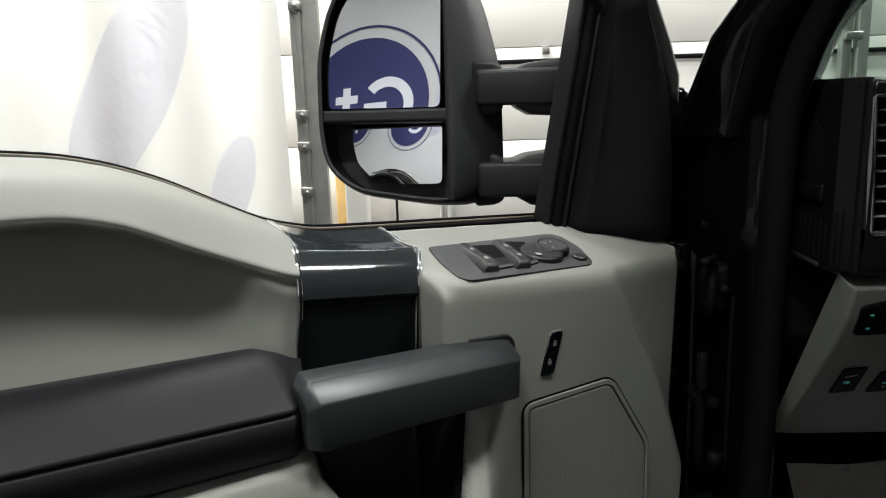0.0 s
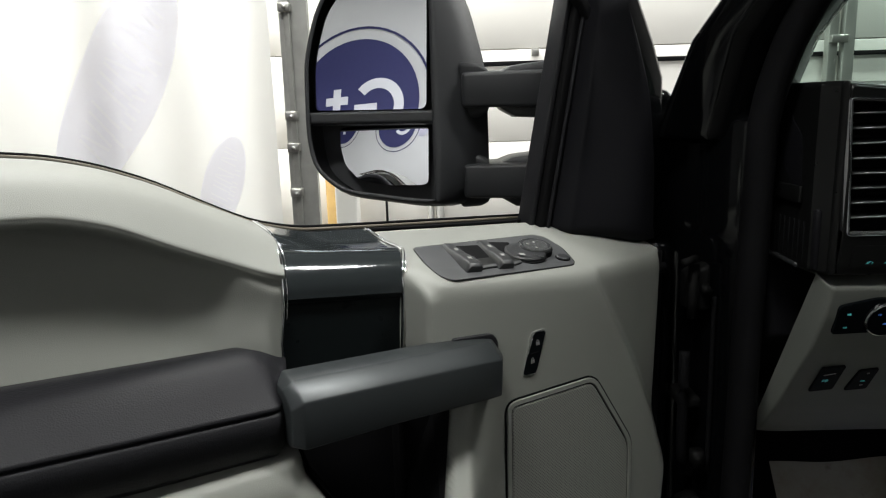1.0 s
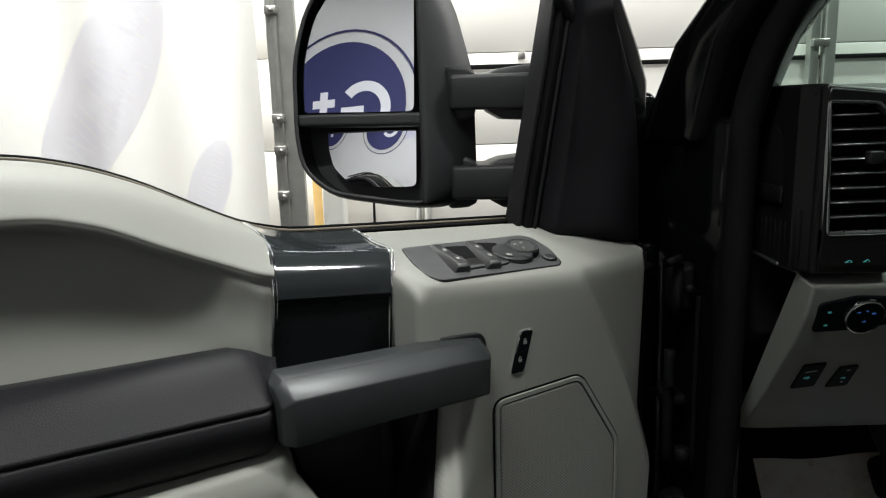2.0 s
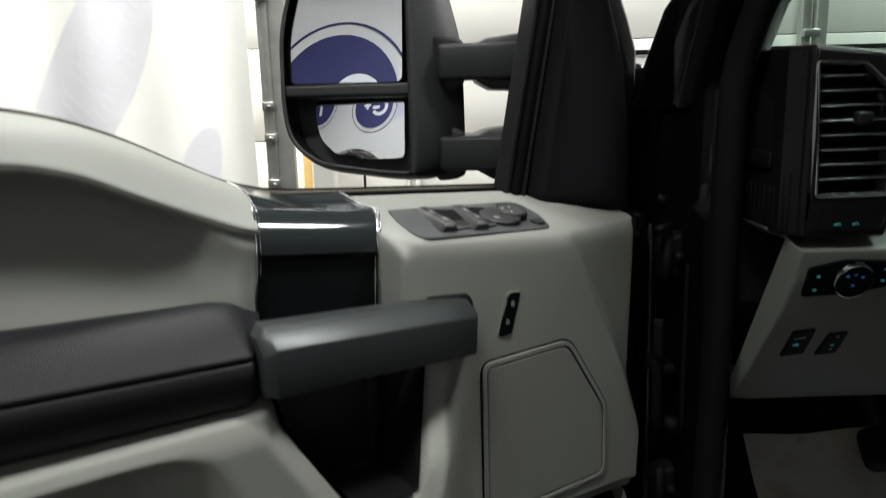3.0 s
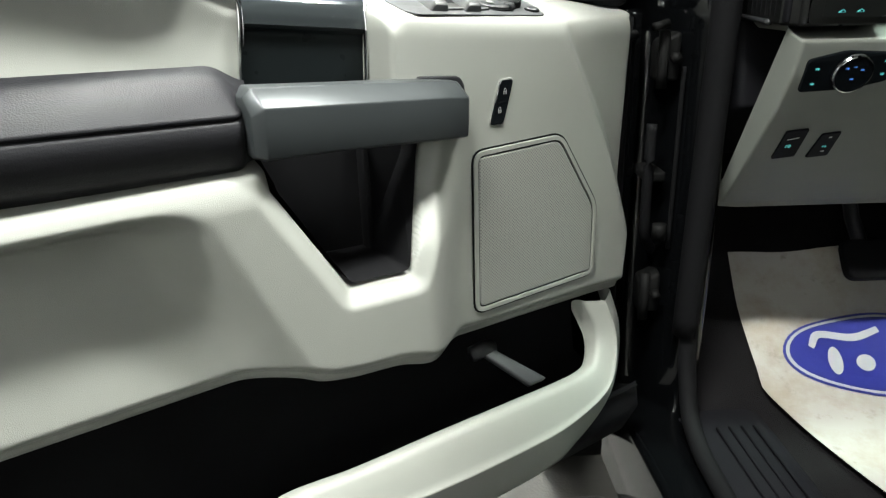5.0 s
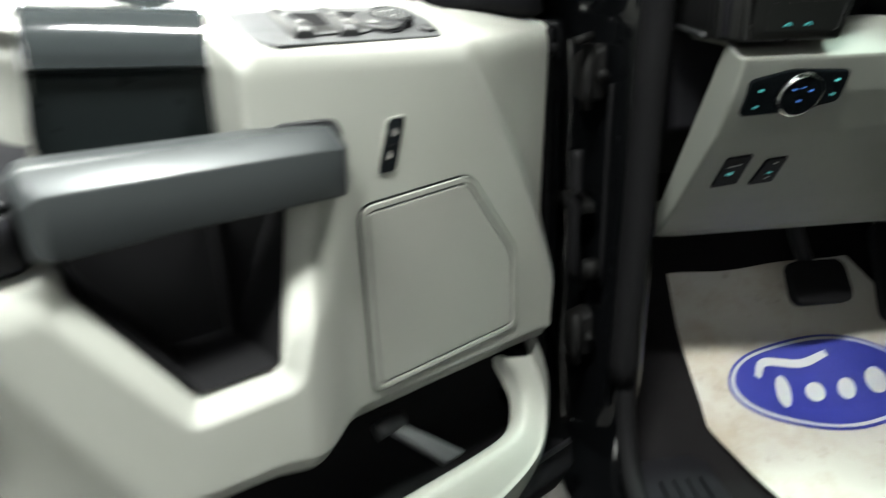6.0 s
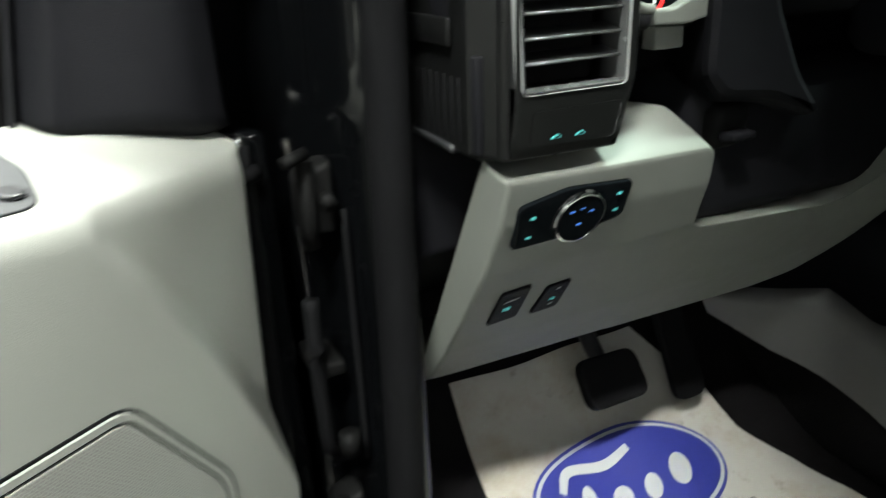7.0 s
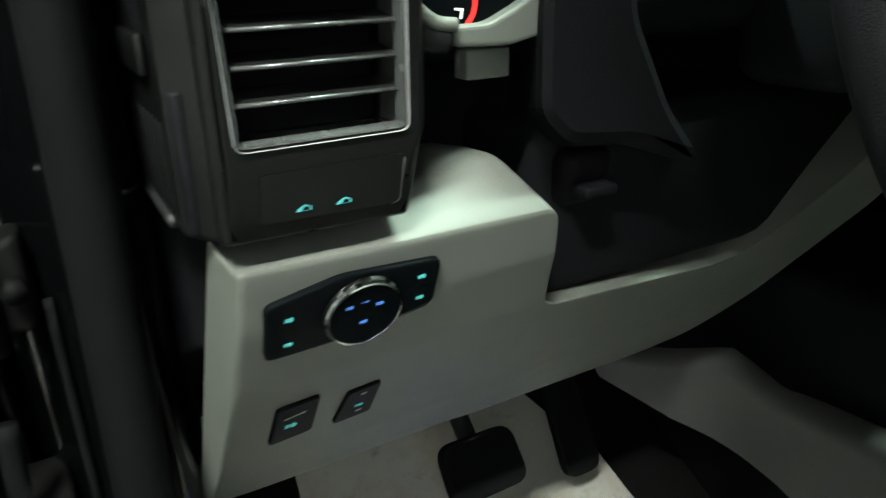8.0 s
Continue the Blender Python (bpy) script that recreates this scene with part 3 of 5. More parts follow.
for u in SEC_U:
    s, c = float(sill(u)), float(smooth_interp(u, cz_u, cz_z, 0.012))
    k = float(ss(0.17, 0.25, u))
    dip = 0.034 - 0.031 * float(ss(0.12, 0.25, u))
    p = [(-0.19, s - 0.012), (-0.178, s - 0.001), (-0.150, s - 0.004), (-0.105, s - 0.35 * (s - c) + 0.004), (-0.076 + 0.013 * k, c + 0.012), (-0.073 + 0.013 * k, c + 0.004),
         (-0.077 + 0.013 * k, c - 0.003), (-0.073 + 0.013 * k - dip * 0.55, c - 0.012), (-0.073 + 0.013 * k - dip * 0.95, c - 0.035 + 0.01 * k), (-0.073 + 0.013 * k - dip, c - 0.6 * (c - 1.41)), (-0.071 + 0.013 * k - dip * 0.75, 1.412), (-0.07 + 0.013 * k - dip * 0.5, 1.38)]
    k3 = float(ss(0.17, 0.249, u))
    cols.append([L(u + k3 * float(left_edge(a, b2) - 0.249), a, b2) for a, b2 in spline(p, 64)])
part("upper_panel", sheet("upper_panel", np.array(cols).transpose(1, 0, 2)), GREY, door)

# dark accent trim between two bright strips
def trim_profile(v):
    """Section of the trim, v from its left edge (0) to its right (1)."""
    u = 0.248 + 0.135 * v
    s = float(sill(u))
    d = 0.015 * v
    return [(-0.178, s - 0.001), (-0.135, s - 0.006 - 0.003 * v), (-0.105, 1.5075 - 1.3 * d - 0.0025 * math.sin(math.pi * v)), (-0.087, 1.502 - d), (-0.0735, 1.494 - d), (-0.064, 1.4835 - d), (-0.0585, 1.472 - d), (-0.0568, 1.460 - d)]


def low_profile(v):
    d = 0.015 * v
    return [(-0.0575, 1.4595 - d), (-0.0590, 1.456 - d), (-0.0625, 1.453 - d), (-0.0635, 1.445 - d), (-0.064, 1.40), (-0.062, 1.34)]


def across(v, n, z):
    return (1 - v) * float(left_edge(n, z)) + v * float(right_edge(n, z))


cols, lows = [], []
for v in np.linspace(0, 1, 40):
    cols.append([L(across(v, a, b2), a, b2) for a, b2 in spline(trim_profile(v), 60)])
    lows.append([L(across(v, a, b2), a, b2) for a, b2 in spline(low_profile(v), 20)])
part("accent_trim", sheet("accent_trim", np.array(cols).transpose(1, 0, 2)), GUNMETAL, door, "gunmetal painted trim")
part("accent_face", sheet("accent_face", np.array(lows).transpose(1, 0, 2)), LOW_TRIM, door, "darker lower trim face")


def edge_strip(v, shift, wide, high, low):
    """A bright bead lying on the trim's edge and running down its front."""
    path = spline(trim_profile(v) + [(-0.057, 1.44), (-0.058, 0.5 * (1.44 + low)), (-0.060, low)], 90)
    T = np.gradient(path, axis=0)
    T /= np.linalg.norm(T, axis=1)[:, None]
    secs3 = []
    for (a, b2), (tn, tz) in zip(path, T):
        on, oz = -tz, tn
        if on < 0 and oz < 0:
            on, oz = -on, -oz
        u = across(v, a, b2) + shift
        secs3.append([L(u + dx, a + on * h, b2 + oz * h) for dx, h in ((-wide / 2, -0.002), (-wide / 2, high * 0.6), (-wide / 4, high), (wide / 4, high), (wide / 2, high * 0.6), (wide / 2, -0.002))])
    return part("bright_strip", loft("bright_strip", secs3, smooth=True), CHROME, door, "chrome strip")


for v, back in ((0.0, -0.004), (1.0, 0.004)):
    path = spline(trim_profile(v) + [(-0.057, 1.44), (-0.058, 1.41), (-0.060, 1.37)], 60)
    wall = [[L(across(v, a, b2) + back * s, a - 0.05 * s, b2 - 0.004 * s) for a, b2 in path] for s in (0.0, 0.4, 1.0)]
    part("trim_side", sheet("trim_side", np.array(wall)), GREY, door)
edge_strip(0.0, -0.0012, 0.0026, 0.0022, 1.40)
edge_strip(0.0, 0.0028, 0.0012, 0.0010, 1.462)
edge_strip(1.0, 0.0008, 0.0024, 0.0022, 1.37)
edge_strip(1.0, 0.0052, 0.0014, 0.0006, 1.36)

# black padded armrest
secs = []
for u in np.concatenate([np.linspace(-0.3, 0.14, 16), np.linspace(0.15, 0.232, 16)]):
    dz = -0.04 * (u - 0.18)
    e = float(ss(0.185, 0.236, u))
    q = [(-0.135, 1.375), (-0.125, 1.390), (-0.10, 1.404), (-0.06, 1.421), (-0.02, 1.429), (0.02, 1.427), (0.052, 1.4155), (0.066, 1.406), (0.0685, 1.4035), (0.0665, 1.4015), (0.0605, 1.4005), (0.067, 1.3995), (0.0695, 1.397), (0.070, 1.388), (0.063, 1.362), (0.045, 1.348), (0.0, 1.344), (-0.1, 1.346)]
    row = []
    for n, z in q:
        tuck = float(ss(-0.02, 0.05, n))
        n, z = n - 0.024 * tuck, z - 0.011 * tuck
        fr = max(0.0, (n + 0.05) / 0.12)
        un = u - 0.03 * e * fr
        row.append(L(un - 0.02 * e * float(ss(-0.02, -0.1, n)), n - 0.032 * e * fr, z + dz - 0.016 * e * (1 if z > 1.4 else -0.4) - 0.03 * e * float(ss(-0.02, -0.1, n))))
    secs.append(row)
part("armrest", loft("armrest", secs, smooth=True), VINYL, door, "black padded vinyl")

# satin pull handle
st = [(0.198, 0.050, 1.407, 1.354, 0.8), (0.208, 0.057, 1.414, 1.350, 1), (0.30, 0.044, 1.405, 1.343, 1), (0.42, 0.029, 1.394, 1.331, 1), (0.447, 0.024, 1.390, 1.328, 1), (0.463, 0.004, 1.386, 1.332, 1)]
secs = []
for u, nf, zt, zbm, k in st:
    deep = 0.03 if k < 1 else 0.05
    secs.append([L(u, nf, zbm + 0.004), L(u, nf + 0.002, zt - 0.016), L(u - 0.003 * k, nf - 0.016 * (1 if k == 1 else 0.6), zt), L(u, nf - deep, zt - 0.001), L(u, nf - deep - 0.005, zbm + 0.006), L(u, nf - 0.012 * (1 if k == 1 else 0.6), zbm)])
part("pull_handle", soften(loft("pull_handle", secs), 0.0016, 2, 14), SATIN, door, "satin silver painted grab handle")
gs = rounded([(0.41, 1.352), (0.458, 1.324), (0.466, 1.333), (0.468, 1.382), (0.460, 1.3925), (0.405, 1.397)], 0.006, 4)
part("handle_seat", slab("handle_seat", gs, lambda a, b2, h: L(a, -0.022 + h, b2), 0.014, 0.002), BLACK, door)

# black cup behind the handle
cw = inset(rounded(CUP, 0.006, 4), 0.0015)
k = len(cw)
front = [L(a, float(face_n(np.array(a), np.array(b2))) - 0.0145, b2) for a, b2 in cw]
v = front + [L(a, -0.045, b2) for a, b2 in inset(cw, 0.006)]
part("cup_liner", mesh_of("cup_liner", v, [(j, (j + 1) % k, k + (j + 1) % k, k + j) for j in range(k)] + [tuple(range(k, 2 * k))], False), RUBBER, door, "black cup lining")
part("cup_rib", box("cup_rib", (0.345, 0.03, 1.205), (0.353, 0.046, 1.34), 0.002), RUBBER, door)

# speaker grille
SP = lambda a, b2, h: L(a, -0.012 + h, b2)
part("grille_gap", slab("grille_gap", inset(SPEAKER, -0.0017), SP, 0.0012), RUBBER, door)
part("grille_bezel", ring("grille_bezel", inset(SPEAKER, 0.0004), inset(SPEAKER, 0.0068), SP, 0.0034), GREY, door)
part("speaker_grille", slab("speaker_grille", inset(SPEAKER, 0.0086), SP, 0.0032, 0.0016), GRILLE, door, "perforated speaker grille")


# switch plate with its switches on the shelf
def SHELF(a, b2, h):
    """A point over the shelf; the plate lies level with the eased surface."""
    z0 = float(shelf_z(np.array(a), np.array(b2)))
    dz = (float(shelf_z(np.array(a), np.array(b2 - 0.004))) - z0) / 0.004
    k2 = 1 / math.hypot(1, dz)
    return L(a, b2 + h * dz * k2, z0 + h * k2)


PLATE = rounded([(0.422, -0.116), (0.4105, -0.067), (0.4075, -0.031), (0.416, -0.0185), (0.604, -0.034), (0.6145, -0.043), (0.633, -0.087), (0.632, -0.122), (0.622, -0.130)], 0.010, 5)
part("plate_gap", slab("plate_gap", inset(PLATE, -0.0012), lambda a, b2, h: SHELF(a, b2, h - 0.0004), 0.0006), RUBBER, door)
part("switch_plate", slab("switch_plate", PLATE, lambda a, b2, h: SHELF(a, b2, h - 0.0006), 0.0014, 0.0007), PLATE_GREY, door, "dark grey switch plate")


def window_switch(back, front, well):
    """A window switch: a chunky lever that rises to its front end, and flat slabs beside it toned like a shaded finger
    well. back, front: (u, n, width).
    """
    (u0, n0, w0), (u1, n1, w1) = back, front
    # Flat slabs from black to plate grey stand for shade in the well.
    part("well_shade", slab("well_shade", rounded(well, 0.003, 3), SHELF, 0.0017), RUBBER, door)
    W = np.array(well)
    lo = [tuple(W[0] * 0.42 + W[3] * 0.58), tuple(W[1] * 0.42 + W[2] * 0.58), tuple(W[2]), tuple(W[3])]
    part("well_shade_step", slab("well_shade_step", inset(lo, 0.001), SHELF, 0.0023), SLAT, door)
    lo = [tuple(W[0] * 0.12 + W[3] * 0.88), tuple(W[1] * 0.12 + W[2] * 0.88), tuple(W[2]), tuple(W[3])]
    part("well_shade_step", slab("well_shade_step", inset(lo, 0.001), SHELF, 0.0028), PLATE_GREY, door)
    secs2 = []
    for s in np.linspace(0, 1, 22):
        c, uu, w2 = n0 + (n1 - n0) * s, u0 + (u1 - u0) * s, (w0 + (w1 - w0) * s) / 2
        h = 0.0045 + 0.0065 * float(ss(0.0, 0.9, s)) - 0.0035 * float(ss(0.955, 1.0, s)) - 0.0008 * math.exp(-((s - 0.5) / 0.04) ** 2)
        secs2.append([SHELF(uu - w2 * 1.25, c, 0.0), SHELF(uu - w2 * 0.72, c, h * 0.93), SHELF(uu - w2 * 0.55, c, h), SHELF(uu + w2 * 0.85, c, h * 0.98), SHELF(uu + w2 * 1.0, c, h * 0.8), SHELF(uu + w2 * 1.0, c, 0.0)])
    part("window_switch", soften(loft("window_switch", secs2), 0.0007, 2, 25), SWITCH, door, "dark grey window switch lever")
    for s in (0.3, 0.76):
        a, c, w2 = u0 + (u1 - u0) * s, n0 + (n1 - n0) * s, (w0 + (w1 - w0) * s) / 2
        h = 0.0045 + 0.0065 * float(ss(0.0, 0.9, s))
        turn = math.atan2(n1 - n0, u1 - u0)
        part("icon_bar", slab("icon_bar", bar(a + w2 * 0.15, c, 0.006, 0.0045, turn), lambda p, q2, hh, h=h: SHELF(p, q2, h + hh - 0.0001), 0.0005), ICON_WHITE, door)
        part("lever_edge", slab("lever_edge", bar(a + w2 * 0.78, c + 0.003, 0.015, 0.0014, turn), lambda p, q2, hh, h=h: SHELF(p, q2, h * 0.95 + hh), 0.0006), DARKCHROME, door)


window_switch((0.4695, -0.1135, 0.014), (0.4560, -0.0345, 0.020), [(0.477, -0.109), (0.512, -0.108), (0.497, -0.043), (0.468, -0.0385)])
window_switch((0.5235, -0.1170, 0.014), (0.5030, -0.0365, 0.020), [(0.531, -0.115), (0.562, -0.110), (0.535, -0.048), (0.514, -0.041)])


def knob(u, n, r, h0, mat, name, prof):
    me = disc_turn(name, prof, 28)
    a = Vector(SHELF(u, n, h0))
    up = (Vector(SHELF(u, n, h0 + 0.01)) - a).normalized()
    me.transform(Matrix.Translation(a) @ up.to_track_quat("Z", "Y").to_matrix().to_4x4())
    return part(name, me, mat, door)


knob(0.556, -0.072, 0.018, 0.0012, RUBBER, "selector_gap", [(0.0290, 0), (0.0290, 0.0014), (0.001, 0.0014)])
knob(0.558, -0.072, 0.018, 0.0012, SWITCH, "selector_button", [(0.0262, 0), (0.0262, 0.004), (0.0246, 0.0056), (0.018, 0.0060), (0.001, 0.0056)])
knob(0.579, -0.079, 0.018, 0.0012, RUBBER, "dial_gap", [(0.0228, 0), (0.0228, 0.0064), (0.001, 0.0064)])
knob(0.579, -0.079, 0.018, 0.0012, SWITCH, "mirror_dial", [(0.0208, 0), (0.0208, 0.0080), (0.0194, 0.0094), (0.0172, 0.0092), (0.0155, 0.0086), (0.001, 0.0088)])
knob(0.579, -0.079, 0.018, 0.0012, DARKCHROME, "dial_ring", [(0.0204, 0.0084), (0.0200, 0.0098), (0.0190, 0.0098), (0.0190, 0.0088)])
knob(0.604, -0.053, 0.018, 0.0012, RUBBER, "fold_gap", [(0.0095, 0), (0.0095, 0.0014), (0.001, 0.0014)])
knob(0.604, -0.053, 0.018, 0.0012, SWITCH, "fold_button", [(0.0082, 0), (0.0082, 0.0026), (0.0068, 0.0034), (0.001, 0.0034)])
part("icon_bar", slab("icon_bar", bar(0.543, -0.060, 0.007, 0.006, 0.3), lambda p, q2, h: SHELF(p, q2, 0.0073 + h), 0.0005), ICON_WHITE, door)
part("icon_bar", slab("icon_bar", bar(0.563, -0.051, 0.011, 0.003, 0.9), lambda p, q2, h: SHELF(p, q2, 0.0073 + h), 0.0005), DARKCHROME, door)
for q in range(4):
    a = math.pi / 2 * q + 0.5
    part("icon_bar", slab("icon_bar", bar(0.579 + 0.0095 * math.cos(a), -0.079 + 0.0095 * math.sin(a), 0.0036, 0.0028, a), lambda p, q2, h: SHELF(p, q2, 0.0100 + h), 0.0005), ICON_WHITE, door)

# door lock switch
LOCK = rounded([(0.520, 1.380), (0.540, 1.380), (0.525, 1.330), (0.505, 1.330)], 0.005, 4)
part("lock_bezel", ring("lock_bezel", inset(LOCK, -0.0022), inset(LOCK, -0.0004), SP, 0.0007), GREY, door)
part("lock_switch", slab("lock_switch", LOCK, lambda a, b2, h: SP(a, b2, 0.0003 + h), 0.0016, 0.0008), GLOSS, door, "black rocker with a chrome rim")
for c0, c1 in (((0.5190, 1.3765), (0.5230, 1.3805)), ((0.5315, 1.3805), (0.5385, 1.379)), ((0.5190, 1.3765), (0.5125, 1.3555)), ((0.5245, 1.331), (0.519, 1.3295))):
    part("rim", tube("rim", [SP(*c0, 0.0018), SP(0.5 * (c0[0] + c1[0]), 0.5 * (c0[1] + c1[1]), 0.0019), SP(*c1, 0.0018)], 0.0007, 6), CHROME, door)
for cx, cz in ((0.5265, 1.366), (0.5185, 1.345)):
    icon = part("icon", ring("icon", bar(cx, cz, 0.0048, 0.0036, 0), bar(cx, cz, 0.0034, 0.0022, 0), lambda a, b2, h: SP(a, b2, 0.0021 + h), 0.0004), ICON_WHITE, door)
    o, i = oval(cx, cz + 0.0024, 0.0018, 0.0028, 14), oval(cx, cz + 0.0024, 0.0012, 0.0021, 14)
    part("icon", ring("icon", o, i, lambda a, b2, h: SP(a, b2, 0.0021 + h), 0.0004), ICON_WHITE, door)
part("switch_split", slab("switch_split", bar(0.5225, 1.3555, 0.012, 0.0012, 0.1), lambda a, b2, h: SP(a, b2, 0.0021 + h), 0.0004), RUBBER, door)

# map pocket along the foot of the door
LIP = spline([(-0.3, 0.05, 0.965), (0.0, 0.05, 0.98), (0.13, 0.05, 0.985), (0.19, 0.05, 0.994), (0.23, 0.05, 0.992), (0.28, 0.048, 0.986), (0.40, 0.046, 0.982), (0.53, 0.039, 0.972), (0.60, 0.033, 0.965), (0.648, 0.025, 0.960), (0.672, 0.018, 0.966), (0.687, 0.006, 0.987), (0.689, -0.003, 1.012), (0.677, -0.015, 1.05)], 90)
OUT = spline([(-0.3, 0.062, 0.90), (0.0, 0.062, 0.90), (0.13, 0.062, 0.90), (0.19, 0.062, 0.90), (0.23, 0.062, 0.90), (0.30, 0.06, 0.88), (0.42, 0.058, 0.86), (0.56, 0.05, 0.852), (0.62, 0.04, 0.862), (0.68, 0.028, 0.882), (0.713, 0.02, 0.908), (0.735, 0.009, 0.95), (0.744, -0.003, 1.0), (0.737, -0.018, 1.05)], 90)
grid = []
for a, c in zip(LIP, OUT):
    inn = np.array([0, -0.024, -0.01])
    prof = [a + inn * 0.9 + np.array([0, 0, -0.014]), a + inn * 0.9, a + inn * 0.3 + np.array([0, 0, 0.002]), a + (c - a) * 0.05 + np.array([0, 0.004, 0]), a + (c - a) * 0.4 + np.array([0, 0.018, 0]), a + (c - a) * 0.47 + np.array([0, 0.019, 0]), a + (c - a) * 0.9 + np.array([0, 0.004, 0]), c + np.array([0, -0.004, 0]), c + np.array([0, -0.03, 0])]
    row = [L(*p) for p in spline(prof, 22)]
    grid.append(row)
part("map_pocket", sheet("map_pocket", np.array(grid)), GREY, door, "grey moulded pocket lip")
well = [[L(u, n, z) for u in np.linspace(-0.3, 0.76, 30)] for n, z in ((-0.13, 1.14), (-0.125, 1.0), (-0.11, 0.90), (-0.04, 0.87), (0.03, 0.90))]
part("pocket_well", sheet("pocket_well", np.array(well)), RUBBER, door, "black pocket lining")
part("pocket_clip", soften(loft("pocket_clip", [[L(0.505, -0.04, 1.018), L(0.525, -0.04, 1.018), L(0.525, -0.048, 1.011), L(0.505, -0.048, 1.011)], [L(0.553, 0.014, 0.973), L(0.583, 0.014, 0.973), L(0.583, 0.008, 0.964), L(0.553, 0.008, 0.964)]]), 0.003, 2), MIRROR_BLACK, door)
part("clip_boss", tube("clip_boss", [L(0.497, -0.045, 1.012), L(0.515, -0.042, 1.016), L(0.532, -0.045, 1.012)], 0.011, 12), MIRROR_BLACK, door)
lowr = [[L(u, n, z) for u in np.linspace(-0.3, 0.765, 12)] for n, z in ((0.02, 0.9), (0.028, 0.86), (0.0, 0.80), (-0.08, 0.775), (-0.17, 0.77))]
part("lower_trim", sheet("lower_trim", np.array(lowr)), BLACK, door, "black lower trim")

# black sail panel, sash and seals
def sash(z):
    """The line of the window channel, which the sail panel follows."""
    return 0.642 + 0.224 * (z - 1.488)


sail_rows = []
for z in np.concatenate([[1.437], np.linspace(1.441, 1.79, 44)]):
    left = sash(z) + 0.028 + 0.05 * float(ss(1.475, 1.445, z)) ** 2
    right = max(left + 0.004, float(smooth_interp(z, [1.43, 1.55, 1.655, 1.735, 1.80], [0.812, 0.808, 0.790, 0.752, 0.716], 0.02)))
    low = 0.03 * float(ss(1.456, 1.437, z)) ** 2
    row = []
    for s in np.linspace(0, 1, 36):
        n = -0.168 + 0.045 * float(ss(0.0, 0.10, s)) + 0.05 * float(ss(0.08, 0.75, s)) - 0.04 * float(ss(0.86, 1.0, s)) ** 2 - low
        row.append(L(left + (right - left) * s, n, z))
    sail_rows.append(row)
part("sail_panel", sheet("sail_panel", np.array(sail_rows)), BLACK_SOFT, door, "matt black sail panel")
part("sail_back", slab("sail_back", rounded([(0.665, 1.46), (0.80, 1.43), (0.80, 1.6), (0.77, 1.72), (0.73, 1.79)], 0.01, 3), lambda a, b2, h: L(a, -0.20 + h, b2), 0.04), RUBBER, door)


def strip(name, pts, w, d, mat, label=""):
    """A flat bar along points, w wide in the door's plane and d deep."""
    secs2 = []
    P = np.array(pts, float)
    T = np.gradient(P, axis=0)
    for p, t in zip(P, T):
        s = np.array([t[2], 0, -t[0]])
        s = s / np.linalg.norm(s) * w / 2
        q = [p + s, p - s, p - s + np.array([0, -d, 0]), p + s + np.array([0, -d, 0])]
        secs2.append([L(*x) for x in q])
    return part(name, soften(loft(name, secs2), min(w, d) * 0.25, 2), mat, door, label)


for off, wide, front, mat in ((0.005, 0.009, -0.160, BLACK), (0.0185, 0.014, -0.152, RUBBER), (0.0265, 0.004, -0.148, BLACK)):
    strip("window_channel", [(sash(z) + off, front, z) for z in (1.46, 1.58, 1.70, 1.82)], wide, 0.03, mat)
strip("door_frame", [(0.875, -0.17, 1.40), (0.885, -0.17, 1.60), (0.884, -0.17, 1.67), (0.866, -0.17, 1.71), (0.822, -0.17, 1.79), (0.77, -0.17, 1.87)], 0.08, 0.04, PAINT)
strip("frame_seal", [(0.797, -0.14, 1.42), (0.790, -0.14, 1.62), (0.765, -0.14, 1.72), (0.69, -0.14, 1.82)], 0.014, 0.02, RUBBER)
su = np.linspace(-0.3, 0.66, 60)
part("sill_seal", tube("sill_seal", [L(u, -0.184, float(sill(u)) - 0.003) for u in su], 0.0028, 8), RUBBER, door)
part("glass_seal", tube("glass_seal", [L(u, -0.198, float(sill(u)) - 0.0005) for u in su], 0.0022, 8), TAN, door, "brown glass run seal")
part("outer_seal", tube("outer_seal", [L(u, -0.206, float(sill(u)) + 0.002) for u in su], 0.0020, 8), RUBBER, door)
part("outer_sill", tube("outer_sill", [L(u, -0.232, float(sill(u)) - 0.026) for u in np.linspace(-0.3, 0.72, 60)], 0.008, 8), BLACK, door)
skin = []
for u in np.linspace(-0.32, 0.84, 30):
    s = float(sill(u)) - 0.03
    skin.append([L(u, n, z) for n, z in ((-0.2, s), (-0.235, s), (-0.26, s - 0.1), (-0.275, 1.25), (-0.265, 1.0), (-0.24, 0.72), (-0.2, 0.70), (-0.17, 0.72))])
door.data = sheet("door", np.array(skin))
door.data.materials.append(PAINT)
part("hinge_face", box("hinge_face", (0.80, 0.07, 0.74), (0.84, 0.25, 1.44), 0.012), PAINT, door)
part("bottom_face", box("bottom_face", (-0.3, 0.10, 0.72), (0.82, 0.24, 0.78), 0.01), PAINT, door)
part("door_gasket", tube("door_gasket", [L(0.803, -0.075, z) for z in np.linspace(0.8, 1.43, 20)], 0.009, 8), RUBBER, door)
for z in (1.405,):
    part("bumper_stop", tube("bumper_stop", [L(0.79, -0.07, z), L(0.815, -0.07, z)], 0.008, 10), RUBBER, door)

# tow mirror on two arms
HOUSE = rounded([(-0.196, 1.60), (-0.186, 1.545), (-0.14, 1.507), (-0.01, 1.489), (0.055, 1.492), (0.088, 1.54), (0.088, 1.70), (0.062, 1.81), (0.03, 1.875), (-0.05, 1.895), (-0.13, 1.87), (-0.175, 1.80), (-0.196, 1.72)], 0.03, 4)
